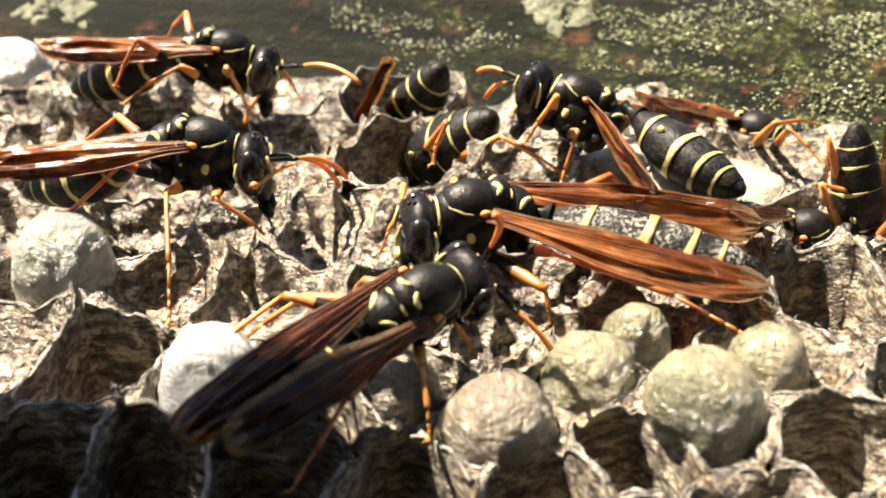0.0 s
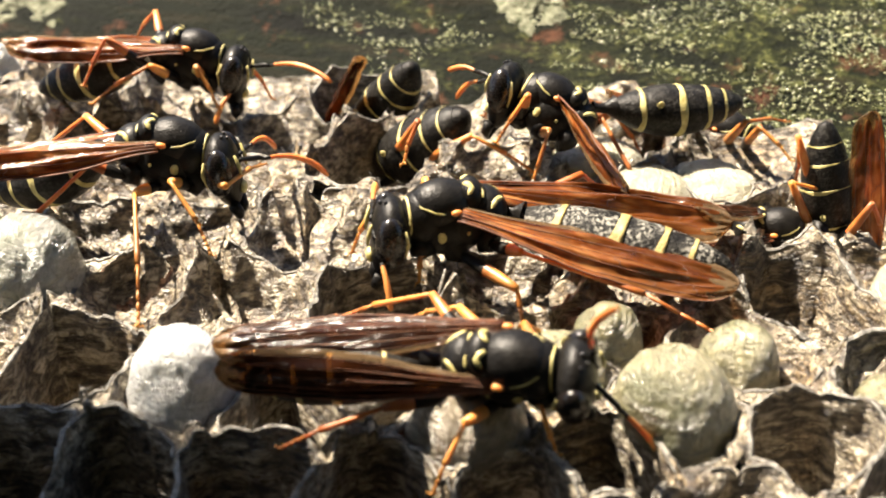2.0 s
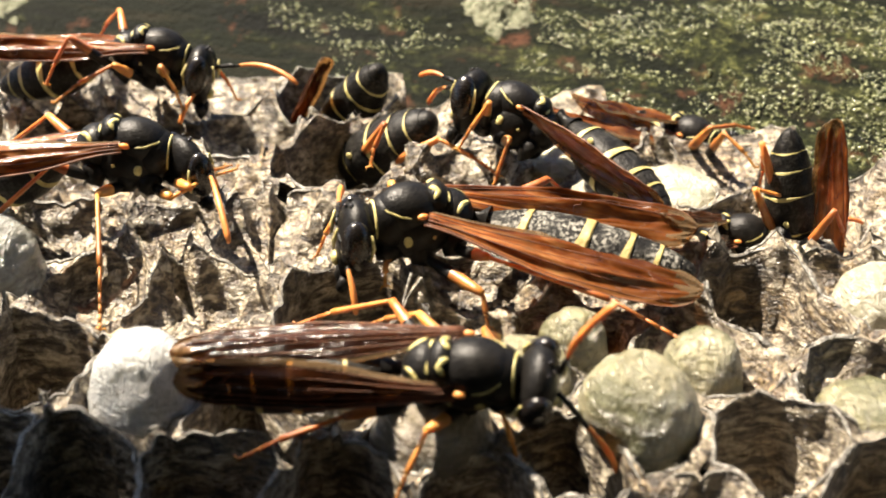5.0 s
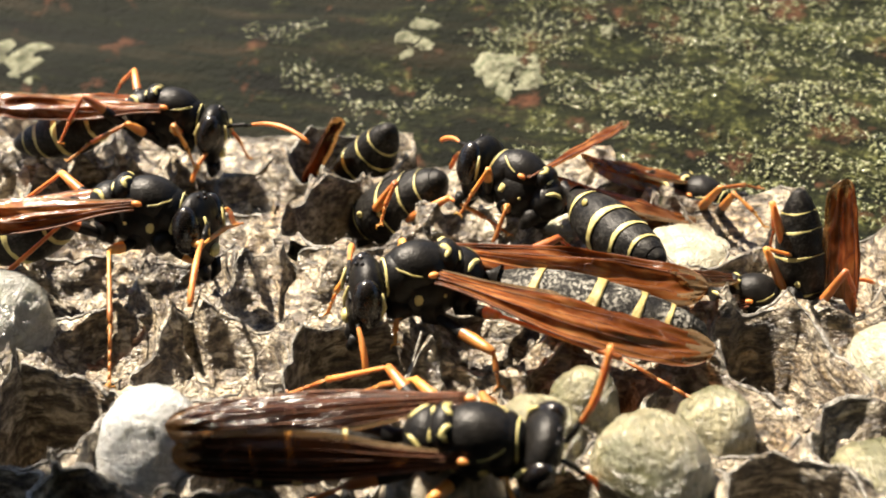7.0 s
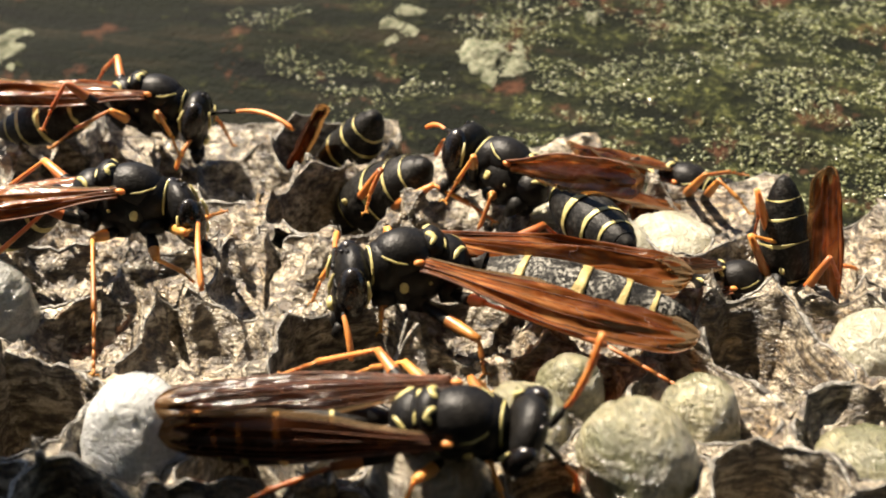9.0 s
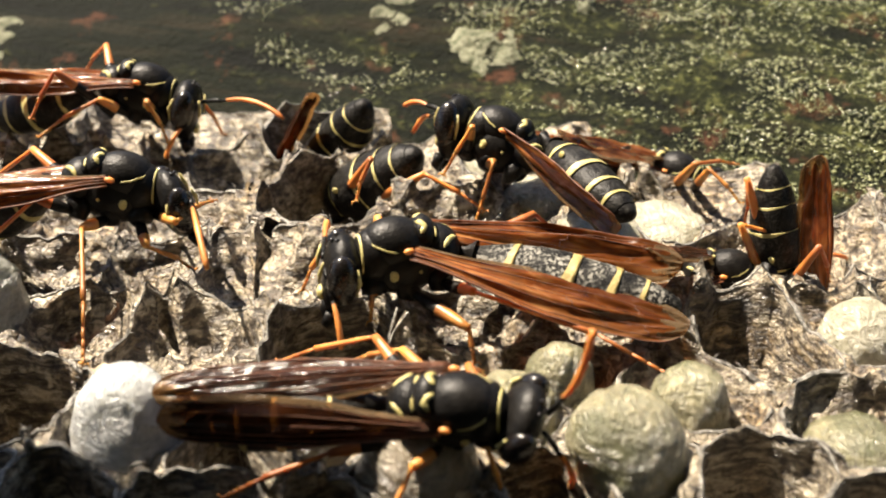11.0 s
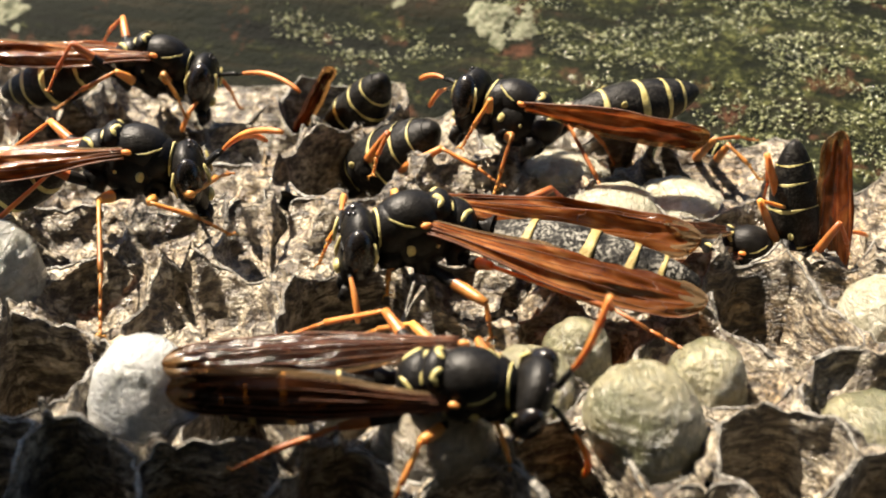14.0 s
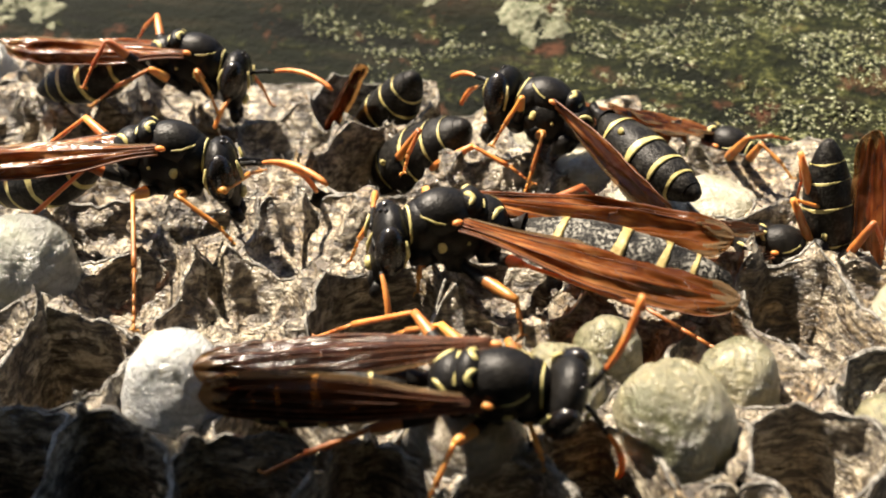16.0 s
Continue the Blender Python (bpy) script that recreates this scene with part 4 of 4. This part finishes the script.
def motions():
    # the wasp in front comes round and settles, then only feels about
    front = [
        (0, body_pose((-2.89, -11.56, 3.30), (-0.86, -9.75, 3.20), 30)),
        (0.2, body_pose((-2.52, -12.42, 3.30), (-0.31, -11.10, 3.20), 30)),
        (0.4, body_pose((-1.99, -12.45, 3.20), (0.39, -11.30, 3.10), 30)),
        (0.5, body_pose((-1.06, -13.59, 3.10), (1.30, -13.35, 3.00), 30)),
        (0.6, body_pose((-0.61, -14.01, 3.10), (1.67, -14.00, 3.00), 30)),
        (0.8, body_pose((-0.01, -14.35, 3.00), (2.23, -14.46, 2.90), 30)),
        (1.0, body_pose((0.39, -14.67, 3.00), (2.61, -14.85, 2.90), 30)),
        (1.2, body_pose((0.48, -14.70, 3.00), (2.72, -14.94, 2.90), 30)),
        (1.5, body_pose((0.62, -14.50, 3.00), (2.88, -14.79, 2.90), 30)),
        (2.0, body_pose((1.21, -14.88, 3.00), (3.48, -15.34, 2.90), 30)),
        (4.2, body_pose((1.21, -14.88, 3.00), (3.48, -15.34, 2.90), 30)),
        (6.5, body_pose((0.75, -15.04, 2.80), (3.04, -15.32, 2.70), 30)),
        (7.0, body_pose((0.78, -15.08, 2.80), (3.05, -15.37, 2.70), 30)),
        (9.0, body_pose((0.78, -14.83, 2.80), (3.08, -15.20, 2.70), 30)),
        (11.5, body_pose((1.07, -14.74, 2.80), (3.36, -15.12, 2.70), 30)),
        (14.5, body_pose((0.76, -14.78, 2.80), (3.06, -15.16, 2.70), 30)),
        (16.0, body_pose((0.84, -14.99, 2.80), (3.14, -15.30, 2.70), 30)),
    ]
    walk(front_wasp, [(t, in_metres(m)) for t, m in front])
    nods = [(t, mm(*NECK, 0, pitch, yaw)) for t, yaw, pitch in ((0, -8, 5), (0.4, -18, 8), (0.6, -16, 8), (1.2, -14, 6), (2, 0, 0), (4.2, 2, 4), (6.3, -6, 16), (9.2, -6, 18), (11.3, -6, 18), (16, -4, 16))]
    walk(front_parts["head"], nods)

    def front_head(t):
        m = between(nods, t).copy()
        m.translation = NECK
        return between(front, t) @ m

    walk(front_parts["antenna"][0], [(t, aimed(front_head(t), (0.8, 0.35, 0.3), tip, False)) for t, tip in (
        (0, (0.27, -11.99, 7.44)),
        (0.4, (3.68, -14.80, 4.39)),
        (0.6, (4.20, -17.84, 5.44)),
        (0.8, (5.07, -17.90, 5.75)),
        (1, (4.47, -19.27, 4.77)),
        (1.2, (4.76, -19.08, 5.32)),
        (1.5, (4.57, -18.46, 6.15)),
        (2, (4.77, -17.85, 7.29)),
        (3, (5.83, -18.11, 6.78)),
        (3.5, (5.20, -17.46, 7.41)),
        (4, (5.36, -17.79, 7.16)),
        (6.5, (5.39, -16.20, 7.25)),
        (7, (5.41, -16.24, 7.24)),
        (8, (5.59, -16.28, 7.15)),
        (9, (5.67, -16.13, 7.12)),
        (11.5, (5.64, -16.61, 7.08)),
        (12.5, (5.56, -16.23, 7.20)),
        (14.5, (5.63, -16.16, 7.13)),
        (16, (5.65, -16.29, 7.17)),
    )])
    walk(front_parts["antenna"][1], [(t, aimed(front_head(t), (0.8, -0.35, 0.3), tip, False)) for t, tip in (
        (0, (2.74, -10.63, -0.91)),
        (0.2, (1.62, -15.47, 0.24)),
        (0.4, (2.58, -15.50, -1.08)),
        (0.6, (3.38, -14.66, -2.21)),
        (0.8, (4.12, -15.28, -2.26)),
        (1, (4.58, -15.38, -2.24)),
        (1.5, (5.66, -15.79, -1.82)),
        (2, (6.92, -15.22, -1.32)),
        (2.5, (7.27, -16.44, -1.06)),
        (3, (5.54, -16.67, -1.95)),
        (3.5, (6.79, -16.14, -1.46)),
        (4, (6.76, -16.24, -1.49)),
        (6.5, (5.87, -13.40, -1.54)),
        (7, (5.71, -13.28, -1.55)),
        (8, (4.86, -12.96, -1.71)),
        (9, (5.34, -13.45, -1.89)),
        (11.5, (5.54, -13.73, -2.09)),
        (12.5, (5.50, -14.00, -2.17)),
        (14.5, (5.56, -14.03, -2.04)),
        (16, (5.62, -14.18, -2.06)),
    )])

    # the standing wasp turns its head and taps the paper
    stand = left_wasp.matrix_basis.copy()
    stand.translation /= MM
    turns = [(t, mm(*NECK, 0, pitch, yaw)) for t, yaw, pitch in (
        (0, 4, -12), (1, 0, -10), (1.5, -4, -12), (2, 0, -14), (2.5, -6, -14), (3, 48, -24), (3.5, 55, -28), (4.2, 50, -22), (6.3, 12, -12), (7, -20, -10), (7.5, -34, -10), (8, -30, -10), (8.5, 10, -12), (9, 30, -20), (9.2, 30, -20), (11.3, 30, -20), (12, 22, -16), (12.5, 2, -10), (14, 8, -14), (15, 0, -10), (16, 6, -14))]
    walk(left_parts["head"], turns)

    def left_head(t):
        m = between(turns, t).copy()
        m.translation = NECK
        return stand @ m

    walk(left_parts["antenna"][1], [(t, aimed(left_head(t), (0.8, -0.35, 0.3), tip, False)) for t, tip in (
        (0, (-7.04, 2.49, 1.05)),
        (0.5, (-7.47, 2.56, 0.76)),
        (1, (-7.25, 2.20, 0.60)),
        (1.5, (-6.67, 2.15, 1.53)),
        (2, (-6.51, 2.17, 1.37)),
        (2.5, (-7.80, 0.61, -0.40)),
        (3, (-8.81, 0.67, -1.08)),
        (3.5, (-8.51, -0.73, -1.01)),
        (4, (-9.33, -4.89, 1.72)),
        (6.5, (-8.12, -5.78, 2.80)),
        (7, (-10.09, -6.29, 2.73)),
        (7.5, (-8.82, -6.15, 2.34)),
        (8, (-10.30, -6.27, 2.89)),
        (8.5, (-10.27, -5.70, 2.70)),
        (9, (-9.17, -5.51, 2.49)),
        (9.2, (-9.11, -5.51, 2.51)),
        (11.3, (-8.19, -5.43, 2.98)),
        (11.5, (-7.91, -5.35, 3.05)),
        (12, (-6.89, -5.03, 3.51)),
        (12.5, (-6.63, -5.03, 4.55)),
        (13, (-6.55, -4.97, 4.53)),
        (13.5, (-6.63, -5.02, 4.43)),
        (14, (-6.10, -3.29, 6.62)),
        (14.5, (-5.78, -3.34, 6.12)),
        (15, (-5.79, -3.93, 5.34)),
        (15.5, (-5.93, -4.02, 5.51)),
        (16, (-5.63, -4.03, 4.45)),
    )])
    walk(left_parts["antenna"][0], [(t, aimed(left_head(t), (0.8, 0.35, 0.3), tip, False)) for t, tip in (
        (0, (-7.46, 2.74, 0.49)),
        (1, (-7.65, 2.56, 0.23)),
        (1.5, (-9.25, 3.17, 0.45)),
        (2, (-9.28, 4.24, 1.84)),
        (2.5, (-9.20, 4.02, 2.36)),
        (3, (-7.91, 4.42, 2.68)),
        (3.5, (-6.80, 3.69, 4.56)),
        (4, (-9.21, 4.82, 2.38)),
        (6.5, (-10.11, -0.34, -1.32)),
        (7, (-10.11, 3.80, 1.14)),
        (7.5, (-10.33, 4.27, 2.90)),
        (8, (-9.98, 4.27, 1.97)),
        (8.5, (-12.20, 0.59, -0.74)),
        (9, (-10.34, 1.93, -0.76)),
        (11.3, (-10.31, 1.85, -0.79)),
        (12, (-8.60, 3.80, 0.90)),
        (13, (-8.92, 2.72, -0.16)),
        (14, (-8.06, 4.32, 2.66)),
        (14.5, (-9.22, 4.17, 1.55)),
        (15.5, (-8.35, 2.20, -0.35)),
        (16, (-7.09, 2.59, 0.65)),
    )])
    walk(left_parts["leg"]["front_right"], [(t, swung(left_parts, "front_right", stand, foot)) for t, foot in (
        (0, (-9.66, -2.53, 0.20)),
        (0.5, (-8.64, -2.84, 0.20)),
        (1, (-10.39, -0.67, 2.20)),
        (1.5, (-9.58, -1.38, 1.20)),
        (2, (-11.65, -2.46, 2.20)),
        (2.5, (-9.10, -1.99, 2.40)),
        (3, (-9.19, -2.37, 3.00)),
        (3.5, (-9.35, -0.75, 3.00)),
        (4, (-10.03, -0.26, 3.20)),
        (6.5, (-10.47, -0.51, 2.00)),
        (7, (-11.31, 0.96, 2.40)),
        (7.5, (-11.19, -0.06, 1.60)),
        (8, (-11.03, 1.04, 2.20)),
        (8.5, (-12.67, -1.76, 1.00)),
        (9, (-11.33, -0.71, 1.00)),
        (11.3, (-10.86, -0.78, 1.00)),
        (11.5, (-9.71, -0.58, 0.50)),
        (12.5, (-10.25, -0.49, 1.00)),
        (13, (-9.45, -2.30, 0.20)),
        (13.5, (-10.87, -2.35, 0.20)),
        (14, (-10.25, -1.97, 2.00)),
        (14.5, (-9.19, -2.20, 0.20)),
        (15, (-9.31, -2.12, 0.20)),
        (15.5, (-8.79, -2.41, 0.20)),
        (16, (-10.63, -2.50, 1.60)),
    )])

    # the grooming wasp swings its abdomen and flicks a wing
    back = [
        (0, body_pose((4.58, 5.75, 3.05), (2.06, 6.58, 4.05), 16)),
        (4.2, body_pose((4.58, 5.75, 3.05), (2.06, 6.58, 4.05), 16)),
        (6.3, body_pose((4.18, 4.75, 2.75), (1.42, 6.62, 3.85), 16)),
        (9.2, body_pose((4.18, 4.75, 2.75), (1.42, 6.62, 3.85), 16)),
        (11.3, body_pose((4.40, 6.56, 3.15), (1.71, 7.65, 4.05), 16)),
        (16, body_pose((4.40, 6.56, 3.15), (1.71, 7.65, 4.05), 16)),
    ]
    walk(back_wasp, [(t, in_metres(m)) for t, m in back])
    walk(back_parts["abdomen"], [(t, aimed(between(back, t), (-2.05, 0, 0.85), tip)) for t, tip in (
        (0, (11.62, -0.24, 1.20)),
        (0.5, (13.83, 5.32, 2.14)),
        (1, (13.29, 8.00, 2.70)),
        (1.5, (13.44, 7.82, 3.04)),
        (2, (13.78, 6.59, 2.67)),
        (2.5, (12.08, -0.00, 2.03)),
        (3, (11.64, -0.22, 1.18)),
        (3.5, (11.42, -0.47, 1.37)),
        (4, (10.52, -1.16, 1.56)),
        (4.2, (10.78, -0.84, 0.98)),
        (6.5, (10.17, -2.66, 2.18)),
        (7, (9.70, -2.96, 2.51)),
        (7.5, (9.57, -3.03, 2.77)),
        (8, (9.33, -3.15, 2.85)),
        (8.5, (8.41, -3.51, 3.12)),
        (9, (8.89, -3.35, 2.77)),
        (9.2, (9.28, -3.12, 3.48)),
        (11.3, (9.61, -0.98, 2.48)),
        (11.5, (8.75, -0.60, 6.20)),
        (12, (9.02, -1.09, 4.55)),
        (12.5, (9.89, -0.87, 3.33)),
        (13, (9.20, -1.05, 4.39)),
        (13.5, (9.49, -0.77, 5.05)),
        (14, (13.37, 8.18, 3.56)),
        (14.5, (13.28, 7.79, 2.39)),
        (15, (13.25, 7.68, 2.17)),
        (15.5, (7.12, -1.21, 5.55)),
        (16, (10.78, -0.16, 1.66)),
    )])
    walk(back_parts["wing"][0], [(t, aimed(between(back, t), (-0.15, 1.16, 0.58), tip, True, 50)) for t, tip in (
        (0, (6.73, -4.27, 3.78)),
        (4.2, (6.76, -4.27, 3.80)),
        (6.3, (13.05, 6.20, 1.96)),
        (6.7, (12.99, 6.45, 1.97)),
        (7.0, (10.35, 11.09, 3.67)),
        (7.2, (12.20, 8.80, 3.25)),
        (7.5, (11.28, 9.87, 2.22)),
        (8, (10.77, 10.70, 3.83)),
        (8.5, (12.62, 6.89, 1.13)),
        (9, (9.09, -3.68, 6.48)),
        (9.2, (9.14, -3.83, 5.81)),
        (11.3, (8.98, -2.30, 2.61)),
        (12, (9.98, -1.27, 1.47)),
        (12.5, (10.68, -0.16, 0.59)),
        (13, (9.74, -1.54, 1.70)),
        (13.5, (9.08, -2.27, 2.76)),
        (14, (14.21, 2.42, 3.59)),
        (14.5, (10.42, -1.53, 4.52)),
        (15, (9.35, -1.81, 1.70)),
        (15.5, (7.26, -3.24, 4.82)),
        (16, (9.27, -1.89, 1.77)),
    )])


motions()
